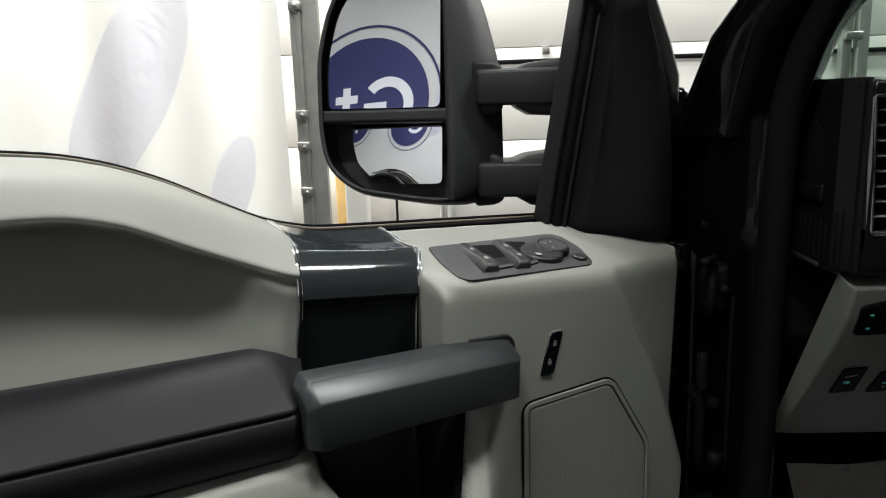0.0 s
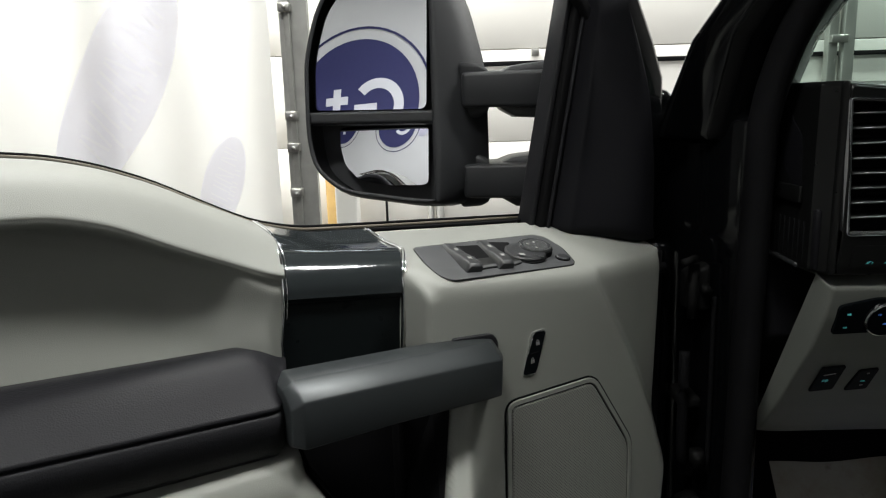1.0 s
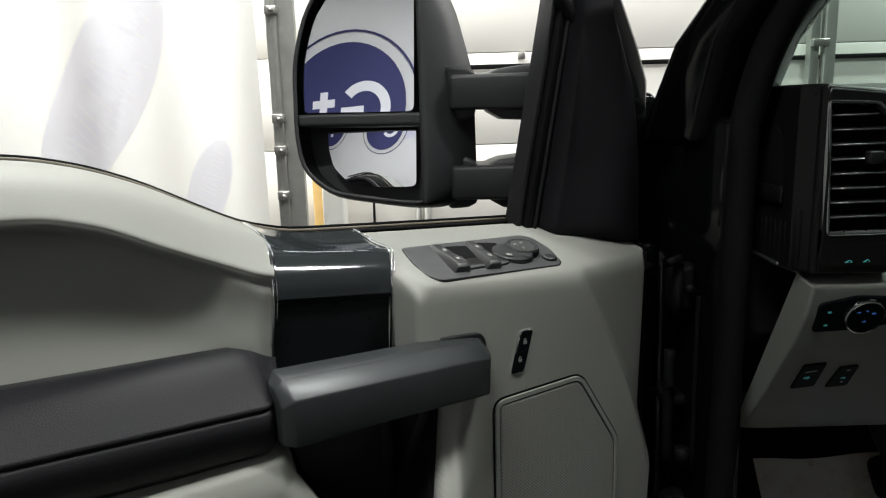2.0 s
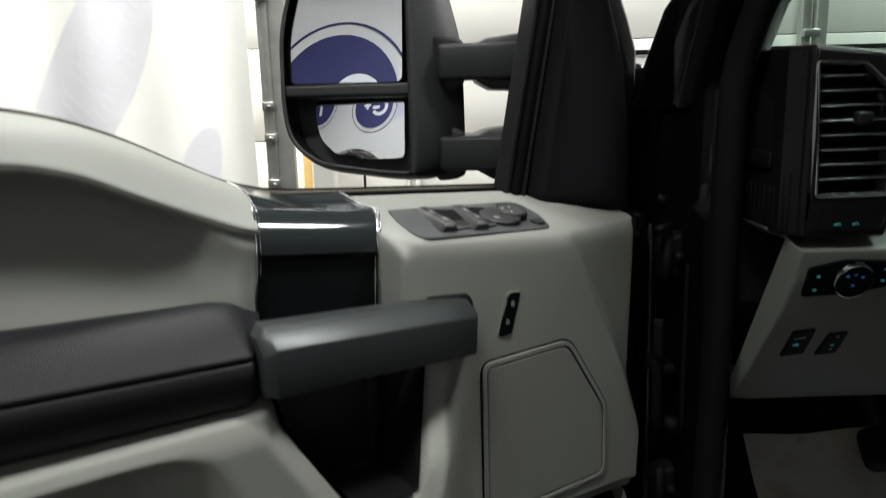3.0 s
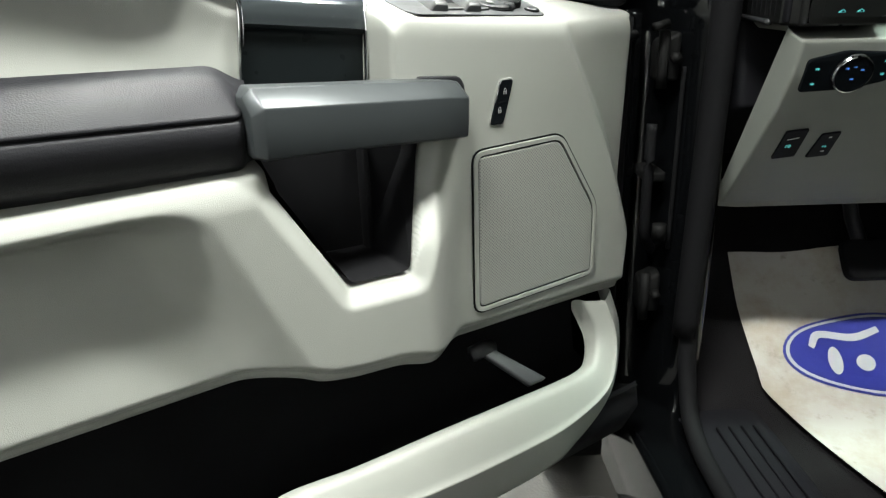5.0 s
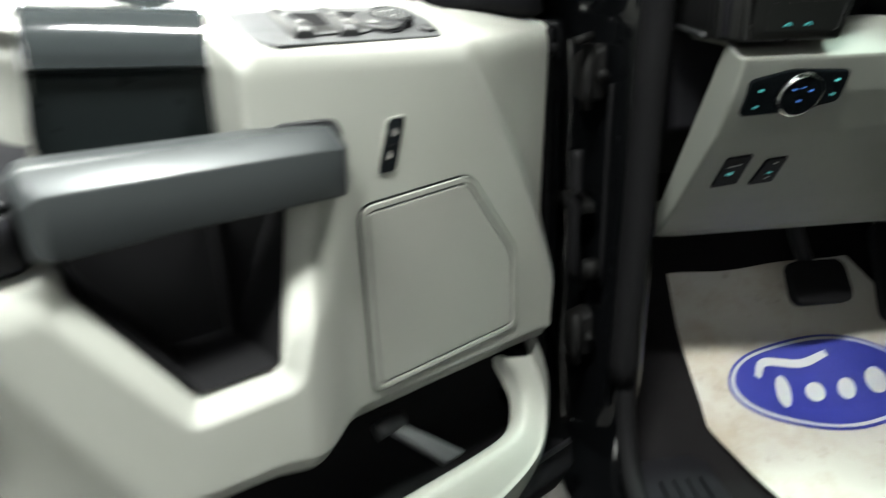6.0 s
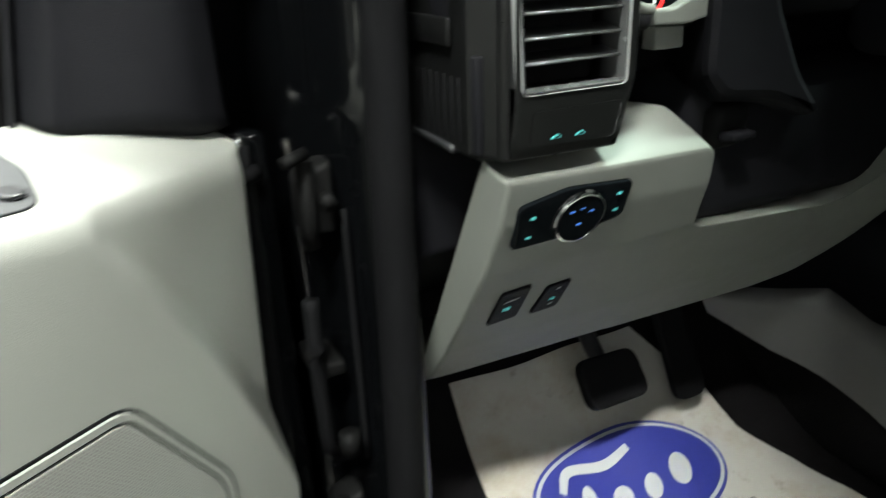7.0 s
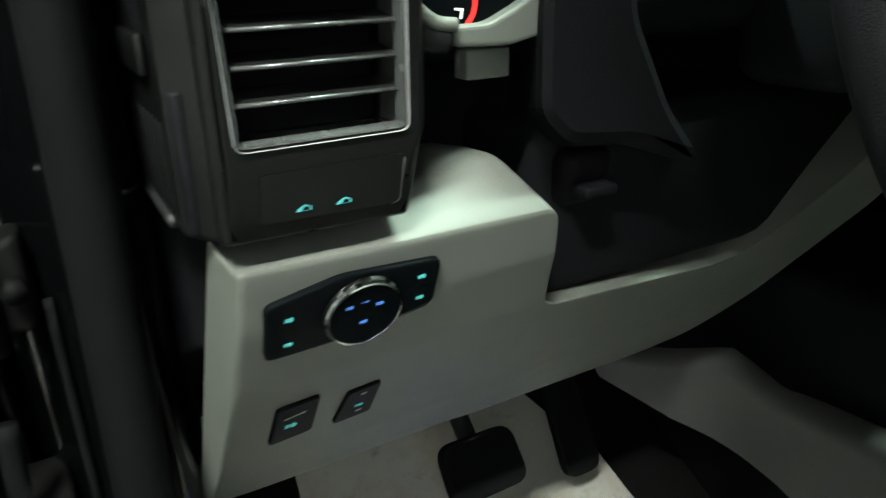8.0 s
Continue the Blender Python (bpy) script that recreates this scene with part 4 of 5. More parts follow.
NRM = Vector((-0.1834, -0.9674, 0.1748)).normalized()
GC = Vector((-0.124, 1.192, 1.648))


def MIR(x, z, h):
    """A point over the mirror's face, at world x and z; h out of the glass."""
    y = GC.y - (NRM.x * (x - GC.x) + NRM.z * (z - GC.z)) / NRM.y
    return (x + NRM.x * h, y + NRM.y * h, z + NRM.z * h)


FRONT = [(min(x, 0.016), z) for x, z in HOUSE]
secs = []
for h, d, k2 in ((0.018, 0.006, 0), (0.022, 0.002, 0), (0.018, -0.001, 0.1), (0.0, -0.004, 0.45), (-0.03, -0.004, 1), (-0.08, 0.01, 1), (-0.12, 0.035, 1), (-0.14, 0.07, 1)):
    pf, pb = inset(FRONT, d), inset(HOUSE, d)
    secs.append([MIR(a[0] * (1 - k2) + c[0] * k2, a[1] * (1 - k2) + c[1] * k2, h) for a, c in zip(pf, pb)])
mirror = part("tow_mirror", loft("tow_mirror", secs[::-1], cap=False, smooth=True), MIRROR_BLACK, truck, "black folding tow mirror with two glasses")


def mpart(name, me, mat, label=""):
    return part(name, me, mat, mirror, label)


mpart("back_plate", slab("back_plate", inset(FRONT, 0.004), lambda a, b2, h: MIR(a, b2, -0.055 + h), 0.006), MIRROR_BLACK)
mpart("housing_back", slab("housing_back", inset(HOUSE, 0.07), lambda a, b2, h: MIR(a, b2, -0.14 + h), 0.004), MIRROR_BLACK)
UP = rounded([(-0.188, 1.642), (-0.002, 1.640), (0.006, 1.87), (-0.05, 1.878), (-0.12, 1.855), (-0.165, 1.79), (-0.188, 1.71)], 0.012, 5)
mpart("upper_glass", slab("upper_glass", UP, lambda a, b2, h: MIR(a, b2, -0.002 + h), 0.003), MIRROR, "flat mirror glass")
LO = rounded([(-0.150, 1.613), (0.0, 1.614), (-0.003, 1.517), (-0.065, 1.516), (-0.118, 1.524), (-0.143, 1.550), (-0.150, 1.58)], 0.010, 5)
sd_g = np.array(inset(LO, 0.0))
gc = sd_g.mean(0)
verts, faces = [], []
RINGS = 40
kk = len(LO)


def spot(x, z):
    y = SPOT[1] - math.sqrt(SPOT_R ** 2 - (x - SPOT[0]) ** 2 - (z - SPOT[2]) ** 2)
    return (x, y, z)


for i in range(1, RINGS + 1):
    verts += [spot(*(gc + (p - gc) * i / RINGS)) for p in sd_g]
verts.append(spot(*gc))
for i in range(RINGS - 1):
    for j in range(kk):
        faces.append((i * kk + j, i * kk + (j + 1) % kk, (i + 1) * kk + (j + 1) % kk, (i + 1) * kk + j))
faces += [(j, (j + 1) % kk, len(verts) - 1) for j in range(kk)]
me = mesh_of("spotter_glass", verts, faces, True)
out = [(Vector(v.co) - Vector(SPOT)).normalized() for v in me.vertices]
if me.polygons[0].normal.dot(out[me.polygons[0].vertices[0]]) < 0:
    me.flip_normals()
me.normals_split_custom_set_from_vertices(out)
mpart("spotter_glass", me, MIRROR, "convex mirror glass")
DIV = rounded([(-0.196, 1.618), (0.012, 1.616), (0.012, 1.637), (-0.196, 1.638)], 0.004, 3)
mpart("divider", slab("divider", DIV, lambda a, b2, h: MIR(a, b2, -0.008 + h), 0.02, 0.005), MIRROR_BLACK)
mpart("cap_line", tube("cap_line", [(0.022, 1.186, 1.708), (0.05, 1.20, 1.708), (0.088, 1.222, 1.704)], 0.0022, 6), RUBBER)
for z0, z1, s in ((1.632, 1.70, 0), (1.488, 1.556, 1)):
    zc = (z0 + z1) / 2
    collar = [[(0.05, y, z) for y, z in ((1.17, z0 - 0.012), (1.165, z1 + 0.012), (1.25, z1 + 0.014), (1.25, z0 - 0.012))],
              [(0.082, y, z) for y, z in ((1.155, z0 - 0.008), (1.150, z1 + 0.008), (1.24, z1 + 0.01), (1.24, z0 - 0.008))],
              [(0.098, y, z) for y, z in ((1.148, z0), (1.145, z1), (1.23, z1), (1.23, z0))]]
    mpart("arm_collar", soften(loft("arm_collar", collar), 0.008, 3), MIRROR_BLACK)
    arm = [[(0.055, y, z) for y, z in ((1.138, z0 + 0.008), (1.138, z1 - 0.006), (1.2, z1 - 0.002), (1.2, z0 + 0.008))], [(0.27, y, z) for y, z in ((1.116, z0 + 0.004), (1.116, z1 - 0.006), (1.2, z1), (1.2, z0 + 0.004))]]
    mpart("arm", soften(loft("arm", arm), 0.006, 2), MIRROR_BLACK)
    xr = 0.24 + 0.01 * s
    top = [[(0.115, y, z) for y, z in ((1.150, z1 - 0.012), (1.150, z1 - 0.006), (1.21, z1 - 0.002), (1.21, z1 - 0.012))], [(0.135, y, z) for y, z in ((1.145, z1 - 0.012), (1.149, z1 + 0.003), (1.21, z1 + 0.005), (1.21, z1 - 0.012))], [(xr, y, z) for y, z in ((1.130, z1 - 0.014), (1.14, z1 + 0.015), (1.21, z1 + 0.017), (1.21, z1 - 0.012))]]
    bot = [[(0.115, y, z) for y, z in ((1.150, z0 + 0.016), (1.150, z0 + 0.006), (1.21, z0 + 0.004), (1.21, z0 + 0.016))], [(0.14, y, z) for y, z in ((1.145, z0 + 0.016), (1.145, z0 - 0.008), (1.21, z0 - 0.010), (1.21, z0 + 0.016))], [(xr, y, z) for y, z in ((1.130, z0 + 0.016), (1.13, z0 - 0.014), (1.21, z0 - 0.016), (1.21, z0 + 0.016))]]
    mpart("arm_cover", soften(loft("arm_cover", top), 0.004, 2), MIRROR_BLACK)
    mpart("arm_cover", soften(loft("arm_cover", bot), 0.004, 2), MIRROR_BLACK)
foot = [[(0.235, y, z) for y, z in ((1.10, 1.46), (1.10, 1.74), (1.2, 1.74), (1.2, 1.46))], [(0.29, y, z) for y, z in ((1.06, 1.45), (1.06, 1.72), (1.2, 1.72), (1.2, 1.45))]]
mpart("mirror_foot", soften(loft("mirror_foot", foot), 0.01, 2), MIRROR_BLACK)


# ---------------------------------------------------------------- the cab
# door pillar at the hinges, with its weatherstrip and fender behind
pil = [[(0.395, 1.02, z), (0.43, 0.965, z), (0.465, 0.955, z), (0.480, 0.99, z), (0.478, 1.30, z), (0.38, 1.30, z), (0.365, 1.10, z)] for z in (0.70, 1.0, 1.3, 1.62)]
part("hinge_pillar", soften(loft("hinge_pillar", pil), 0.012, 3), PAINT, truck)
part("weatherstrip", tube("weatherstrip", np.vstack([[(0.437 + 0.02 * (z - 1.2), 0.948, z) for z in np.linspace(0.95, 1.58, 22)], spline([(0.4455, 0.947, 1.61), (0.452, 0.938, 1.66), (0.468, 0.905, 1.74), (0.50, 0.81, 1.86), (0.53, 0.69, 1.95)], 20)]), 0.024, 14, 0.8), RUBBER, truck)
part("sill_weatherstrip", tube("sill_weatherstrip", spline([(0.437, 0.948, 0.97), (0.435, 0.925, 0.88), (0.428, 0.86, 0.82), (0.425, 0.7, 0.805), (0.425, 0.2, 0.80), (0.425, -0.3, 0.80)], 40), 0.014, 10), RUBBER, truck)
# windscreen pillar
ap = [[(0.335, 1.07, 1.58), (0.39, 1.00, 1.58), (0.46, 0.985, 1.58), (0.505, 1.03, 1.58), (0.46, 1.12, 1.58), (0.36, 1.13, 1.58)],
      [(0.362, 1.00, 1.72), (0.41, 0.95, 1.72), (0.485, 0.935, 1.72), (0.535, 0.98, 1.72), (0.49, 1.06, 1.72), (0.395, 1.08, 1.72)],
      [(0.427, 0.80, 1.90), (0.47, 0.76, 1.90), (0.54, 0.75, 1.90), (0.585, 0.79, 1.90), (0.55, 0.86, 1.90), (0.46, 0.87, 1.90)],
      [(0.46, 0.71, 2.02), (0.50, 0.68, 2.02), (0.56, 0.68, 2.02), (0.62, 0.71, 2.02), (0.59, 0.77, 2.02), (0.50, 0.78, 2.02)]]
part("windscreen_pillar", soften(loft("windscreen_pillar", ap), 0.014, 3), PAINT, truck, "gloss black pillar")
part("fender", box("fender", (0.33, 1.16, 0.6), (0.44, 2.2, 1.52), 0.05, 4), PAINT, truck)
part("jamb", box("jamb", (0.26, 1.16, 0.6), (0.40, 1.3, 1.66), 0.02, 3), PAINT, truck)
part("cowl", box("cowl", (0.40, 1.42, 1.3), (2.1, 2.5, 1.60), 0.06, 4), PAINT, truck)
part("roof", box("roof", (0.56, -1.4, 1.97), (1.95, 0.70, 2.03), 0.025, 3), PAINT, truck)
part("headliner", box("headliner", (0.62, -1.35, 1.93), (1.9, 0.65, 1.965), 0.01), HEADLINER, truck, "grey cloth headliner")
part("rear_wall", box("rear_wall", (0.5, -1.45, 0.75), (1.95, -1.38, 1.97), 0.02), PAINT, truck)
part("far_side", box("far_side", (1.95, -1.4, 0.7), (2.05, 2.2, 1.5), 0.02), PAINT, truck)
part("rear_door", box("rear_door", (0.36, -1.4, 0.65), (0.47, -0.28, 1.55), 0.03, 3), PAINT, truck)
part("centre_pillar", soften(loft("centre_pillar", [[(0.42, -0.36, 0.7), (0.42, -0.22, 0.7), (0.52, -0.22, 0.7), (0.52, -0.36, 0.7)], [(0.42, -0.38, 1.5), (0.42, -0.24, 1.5), (0.52, -0.24, 1.5), (0.52, -0.38, 1.5)], [(0.56, -0.42, 1.97), (0.56, -0.3, 1.97), (0.64, -0.3, 1.97), (0.64, -0.42, 1.97)]]), 0.012, 2), PAINT, truck)
# Two unseen opaque panels stand in the window openings to darken the cab.
part("side_light_block", box("side_light_block", (1.97, -1.4, 1.5), (1.985, 0.9, 1.96), 0.003), LIGHT_BLOCK, truck, "opaque black panel that keeps light out of the cab")
part("rear_light_block", box("rear_light_block", (0.47, -1.38, 1.55), (0.485, -0.42, 1.95), 0.003), LIGHT_BLOCK, truck, "opaque black panel over the rear door, keeping light out")
part("roof_rail", loft("roof_rail", [[(0.50, -1.4, 1.95), (0.60, -1.4, 1.95), (0.60, -1.4, 2.02), (0.54, -1.4, 2.02)], [(0.50, 0.35, 1.95), (0.60, 0.35, 1.95), (0.60, 0.35, 2.02), (0.54, 0.35, 2.02)], [(0.53, 0.70, 1.95), (0.62, 0.70, 1.95), (0.62, 0.70, 2.02), (0.57, 0.70, 2.02)]]), PAINT, truck)
part("running_board", box("running_board", (0.12, -1.4, 0.42), (0.38, 1.12, 0.50), 0.025, 3), BLACK, truck, "black ribbed running board")
part("rocker", box("rocker", (0.35, -1.4, 0.60), (0.47, 1.1, 0.79), 0.02, 3), PAINT, truck)
ws = [[(0.52, 1.14, 1.64), (0.8, 1.20, 1.65), (1.3, 1.22, 1.65), (1.95, 1.14, 1.64)], [(0.62, 0.69, 1.98), (0.9, 0.72, 1.99), (1.3, 0.73, 1.99), (1.9, 0.69, 1.98)]]
glass = part("windscreen", sheet("windscreen", np.array(ws)), GLASS, truck, "faintly green windscreen glass")

# hinges, strap and loom in the door gap
for z in (1.34, 0.97):
    hinge = part("hinge", soften(loft("hinge", [[(0.366, 0.99, z), (0.40, 0.985, z), (0.404, 1.03, z), (0.37, 1.03, z)], [(0.366, 0.99, z + 0.055), (0.40, 0.985, z + 0.07), (0.404, 1.03, z + 0.07), (0.37, 1.03, z + 0.055)]]), 0.006, 2), DARKSTEEL, truck, "dark painted steel hinge")
    part("pin", tube("pin", [(0.374, 0.984, z - 0.008), (0.374, 0.984, z + 0.02), (0.374, 0.984, z + 0.072)], 0.008, 12), DARKSTEEL, hinge)
    part("bolt", tube("bolt", [(0.392, 0.99, z + 0.035), (0.392, 0.975, z + 0.033)], 0.008, 6), DARKSTEEL, hinge)
strap = part("check_strap", box("check_strap", (0.362, 0.985, 1.19), (0.394, 1.05, 1.206), 0.004), DARKSTEEL, truck, "dark steel check strap")
coil = [(0.322 + 0.009 * math.cos(q), 1.03 + 0.009 * math.sin(q), 1.18 + q * 0.0016) for q in np.linspace(0, 2 * math.pi * 8, 130)]
part("spring", tube("spring", coil, 0.0028, 6), DARKSTEEL, strap, "coil spring")
part("roller", tube("roller", [(0.388, 0.98, 1.10), (0.388, 0.98, 1.125)], 0.011, 12), DARKSTEEL, strap)
part("pinch_strip", tube("pinch_strip", [(0.408, 0.99, z) for z in np.linspace(1.08, 1.36, 12)], 0.0035, 6), RUBBER, truck)
part("hood_latch_pin", tube("hood_latch_pin", [(0.352, 0.965, 1.418), (0.374, 0.975, 1.422)], 0.006, 8), DARKSTEEL, truck)
loom = tagged(part("wiring_loom", tube("wiring_loom", spline([(0.40, 1.03, 1.06), (0.372, 0.995, 1.10), (0.366, 0.985, 1.15), (0.364, 0.98, 1.22), (0.366, 0.985, 1.28)], 24), 0.008, 8), RUBBER), "black ribbed wiring loom", "cable")

# kick panel, carpet, toe board and sill plate
part("kick_panel", box("kick_panel", (0.455, 1.04, 0.80), (0.474, 1.4, 1.45), 0.008), BLACK_SOFT, truck, "black kick panel")
floor_prof = [(-1.3, 0.780), (0.9, 0.782), (0.97, 0.79), (1.04, 0.818), (1.15, 0.88), (1.23, 0.965), (1.36, 1.10), (1.42, 1.30)]
fyy = np.concatenate([np.linspace(-1.3, 0.85, 8), np.linspace(0.87, 1.42, 45)])
fy = np.stack([fyy, smooth_interp(fyy, [p[0] for p in floor_prof], [p[1] for p in floor_prof], 0.02)], -1)
carpet = part("cab_carpet", sheet("cab_carpet", np.array([[(x, y, z) for x in np.linspace(0.46, 1.95, 20)] for y, z in fy])), CARPET, truck, "dark floor carpet")
plate = part("sill_plate", sheet("sill_plate", np.array([[(x, y, z) for y in np.linspace(-0.3, 0.93, 30)] for x, z in ((0.43, 0.80), (0.45, 0.812), (0.50, 0.815), (0.545, 0.812), (0.565, 0.800))])), BLACK_SOFT, truck, "black ribbed sill plate")
for x in (0.472, 0.492, 0.512, 0.532):
    part("rib", tube("rib", [(x, y, 0.8155) for y in np.linspace(0.2, 0.88, 10)], 0.003, 6), BLACK_SOFT, plate)


# white paper floor mat
def floor_at(y):
    return np.interp(y, fy[:, 0], fy[:, 1])


mat_thing = thing("paper_floor_mat", "white printed paper floor mat lying on the carpet, scuffed", "floor mat")


def mat_left(y):
    return np.interp(y, [0.45, 0.82, 0.93, 0.985, 1.03, 1.14, 1.23], [0.71, 0.638, 0.611, 0.595, 0.603, 0.612, 0.619])


def mat_right(y):
    return np.interp(y, [0.45, 0.9, 0.98, 1.05, 1.13, 1.23], [1.16, 1.126, 1.10, 1.052, 1.038, 0.955])


def mat_h(x, y):
    w2 = 0.004 * np.sin(9 * x + 4 * y) + 0.004 * np.sin(17 * y - 6 * x + 1) + 0.003 * np.sin(31 * x + 11 * y)
    return floor_at(y) + 0.016 + w2 * 0.8


grid = []
for y in np.linspace(0.45, 1.222, 60):
    xs = np.linspace(mat_left(y), mat_right(y), 50)
    grid.append([(x, y, float(mat_h(x, y))) for x in xs])
part("paper", sheet("paper", np.array(grid)), MAT_PAPER, mat_thing)


def mat_print(name, poly, lift, mat, label=""):
    """A print that follows the paper. poly: rows of x, y."""
    bm = bmesh.new()
    bm.faces.new([bm.verts.new((x, y, 0)) for x, y in poly])
    bmesh.ops.triangulate(bm, faces=bm.faces)
    bmesh.ops.subdivide_edges(bm, edges=bm.edges[:], cuts=4, use_grid_fill=True)
    for v2 in bm.verts:
        v2.co.z = float(mat_h(v2.co.x, v2.co.y)) + lift
    return part(name, bm, mat, mat_thing, label)


OC, OT = (0.826, 1.034), radians(-2)


def on_oval(p, q):
    c, s = math.cos(OT), math.sin(OT)
    return (OC[0] + p * c - q * s, OC[1] + p * s + q * c)


def mat_oval(a, b2):
    return [on_oval(a * math.cos(t), b2 * math.sin(t)) for t in np.linspace(0, 2 * math.pi, 48, endpoint=False)]


mat_print("oval_rim", mat_oval(0.168, 0.080), 0.002, BLUE, "blue printed oval")
mat_print("oval_line", mat_oval(0.163, 0.075), 0.003, MAT_WHITE)
mat_print("oval_field", mat_oval(0.157, 0.070), 0.004, BLUE)


def stroke(pts, w, n=14):
    """A band along a curve in the oval's own space, as a polygon on the mat."""
    P = spline(pts, n)
    T = np.gradient(P, axis=0)
    N = np.stack([-T[:, 1], T[:, 0]], -1) / (np.linalg.norm(T, axis=1)[:, None] + 1e-9)
    W = w * (0.6 + 0.4 * np.sin(np.linspace(0.3, math.pi - 0.3, n)))[:, None] / 2
    return [on_oval(*p) for p in np.vstack([P + N * W, (P - N * W)[::-1]])]


# plain shapes inside the oval: a swash over a row of round blobs
mat_print("oval_stroke", stroke([(-0.115, 0.014), (-0.09, 0.040), (-0.03, 0.034), (0.02, 0.045)], 0.014, 18), 0.006, MAT_WHITE)
for p, q, a, b2 in ((-0.082, -0.012, 0.013, 0.028), (-0.028, -0.014, 0.017, 0.016), (0.026, -0.014, 0.015, 0.017), (0.082, -0.006, 0.019, 0.022)):
    mat_print("oval_blob", [on_oval(p + a * math.cos(t) + 0.25 * b2 * math.sin(t), q + b2 * math.sin(t)) for t in np.linspace(0, 2 * math.pi, 20, endpoint=False)], 0.006, MAT_WHITE)
DARKPRINT = material("dark_grey_print", (0.06, 0.06, 0.07), 0.6)


def mat_text(words, p, size):
    cu = bpy.data.curves.new("words", "FONT")
    cu.body, cu.size, cu.shear = words, size, 0.2
    ob = new("words", cu)
    bpy.context.view_layer.update()
    me = bpy.data.meshes.new_from_object(ob.evaluated_get(bpy.context.evaluated_depsgraph_get()))
    bpy.data.objects.remove(ob)
    c, s = math.cos(OT - 0.03), math.sin(OT - 0.03)
    for v2 in me.vertices:
        x, y = p[0] + v2.co.x * c - v2.co.y * s, p[1] + v2.co.x * s + v2.co.y * c
        v2.co = (x, y, float(mat_h(x, y)) + 0.004)
    return part("printed_line", me, DARKPRINT, mat_thing)


mat_text("Genuine", (0.880, 0.945), 0.031)
mat_text("Parts & Service", (0.876, 0.918), 0.022)

# ---------------------------------------------------------------- dashboard
dash = thing("dashboard", "black and grey truck dashboard with a vent and switches", "dashboard")
# black upper body
prof = [(1.01, 1.43), (0.985, 1.488), (0.905, 1.504), (0.889, 1.525), (0.90, 1.60), (0.955, 1.645), (1.05, 1.657), (1.20, 1.645), (1.42, 1.60), (1.42, 1.2), (1.1, 1.2), (0.98, 1.3)]
secs = [[(x, y + (0.012 if x < 0.49 else 0), z - (0.006 if x < 0.49 else 0)) for y, z in prof] for x in (0.482, 0.494, 0.7, 1.2, 1.95)]
part("upper_body", soften(loft("upper_body", secs), 0.012, 3), BLACK_SOFT, dash, "black soft-touch dash top")
# Paler, shinier sheet stands in for light on the black dash top.
part("top_sheen", sheet("top_sheen", np.array([[(x, y, z) for x in np.linspace(0.52, 1.9, 12)] for y, z in ((0.945, 1.646), (0.97, 1.656), (1.05, 1.6605), (1.13, 1.6555), (1.2, 1.648))])), DASH_SHEEN, dash, "paler sheet standing in for sheen on the dash top")
# end panel with its louvred opening, and the block above it
part("end_panel", box("end_panel", (0.4835, 0.868, 1.425), (0.492, 1.07, 1.503), 0.003), BLACK_SOFT, dash, "black dash end panel")
part("knee_backing", box("knee_backing", (0.488, 1.03, 1.15), (0.494, 1.12, 1.43), 0.002), BLACK_SOFT, dash)
part("end_frame", tube("end_frame", spline([(0.482, 1.012, 1.49), (0.482, 1.012, 1.455), (0.482, 1.011, 1.431), (0.482, 0.99, 1.427), (0.482, 0.95, 1.426), (0.482, 0.905, 1.424)], 24), 0.0038, 8), SWITCH, dash, "charcoal frame")
for i in range(9):
    y = 0.893 + 0.0128 * i
    part("end_louvre", box("end_louvre", (0.4805, y, 1.432), (0.4833, y + 0.004, 1.484), 0.0008), RUBBER, dash)
part("end_block", box("end_block", (0.4765, 0.902, 1.5065), (0.4815, 1.014, 1.529), 0.002), PODGREY, dash, "charcoal end block")

# grey knee panel
KX = [0.48, 0.60, 0.714, 0.7225, 0.7300, 0.7370, 0.752, 0.95, 0.985, 1.02, 1.09, 1.17, 1.24]
KT = [1.407, 1.404, 1.4025, 1.396, 1.345, 1.314, 1.3065, 1.288, 1.292, 1.315, 1.375, 1.44, 1.49]
KBX, KB = [0.48, 0.53, 0.80, 0.98, 1.05, 1.09, 1.17, 1.24], [1.147, 1.137, 1.130, 1.124, 1.134, 1.168, 1.30, 1.41]


def knee_y(z):
    return np.interp(z, [1.10, 1.14, 1.20, 1.28, 1.31, 1.363, 1.40, 1.42], [1.035, 1.000, 0.956, 0.905, 0.886, 0.862, 0.852, 0.85])


def knee_f(z):
    """How far up the panel's left edge a height lies."""
    return np.clip((z - 1.147) / 0.272, 0, 1)


xs = np.unique(np.concatenate([np.linspace(0.502, 0.70, 46), np.linspace(0.70, 0.77, 60), np.linspace(0.77, 0.95, 30), np.linspace(0.95, 1.01, 20), np.linspace(1.01, 1.24, 30)]))
kt, kb = smooth_interp(xs, KX, KT, 0.0022), smooth_interp(xs, KBX, KB, 0.01)
rows = []


def knee_row(y, z, pull=0.0):
    """One row of the panel: its flange folded back at the left, then the face."""
    f = knee_f(z)
    x = xs - (1 - ss(0.502, 0.58, xs)) * 0.016 * (1 - f) - pull
    f0 = float(f[0])
    ex, ey = 0.480 + 0.014 * f0, max(1.008 - 0.135 * f0, float(y[0]) + 0.010)
    fl = [(ex + (x[0] - ex) * q, ey + (y[0] - ey) * (q + 0.12 * math.sin(math.pi * q)), z[0] + 0.012 * (1 - q) ** 1.5 * f0) for q in (0.0, 0.3, 0.6, 0.85)]
    return np.vstack([fl, np.stack([x, y, z], -1)])


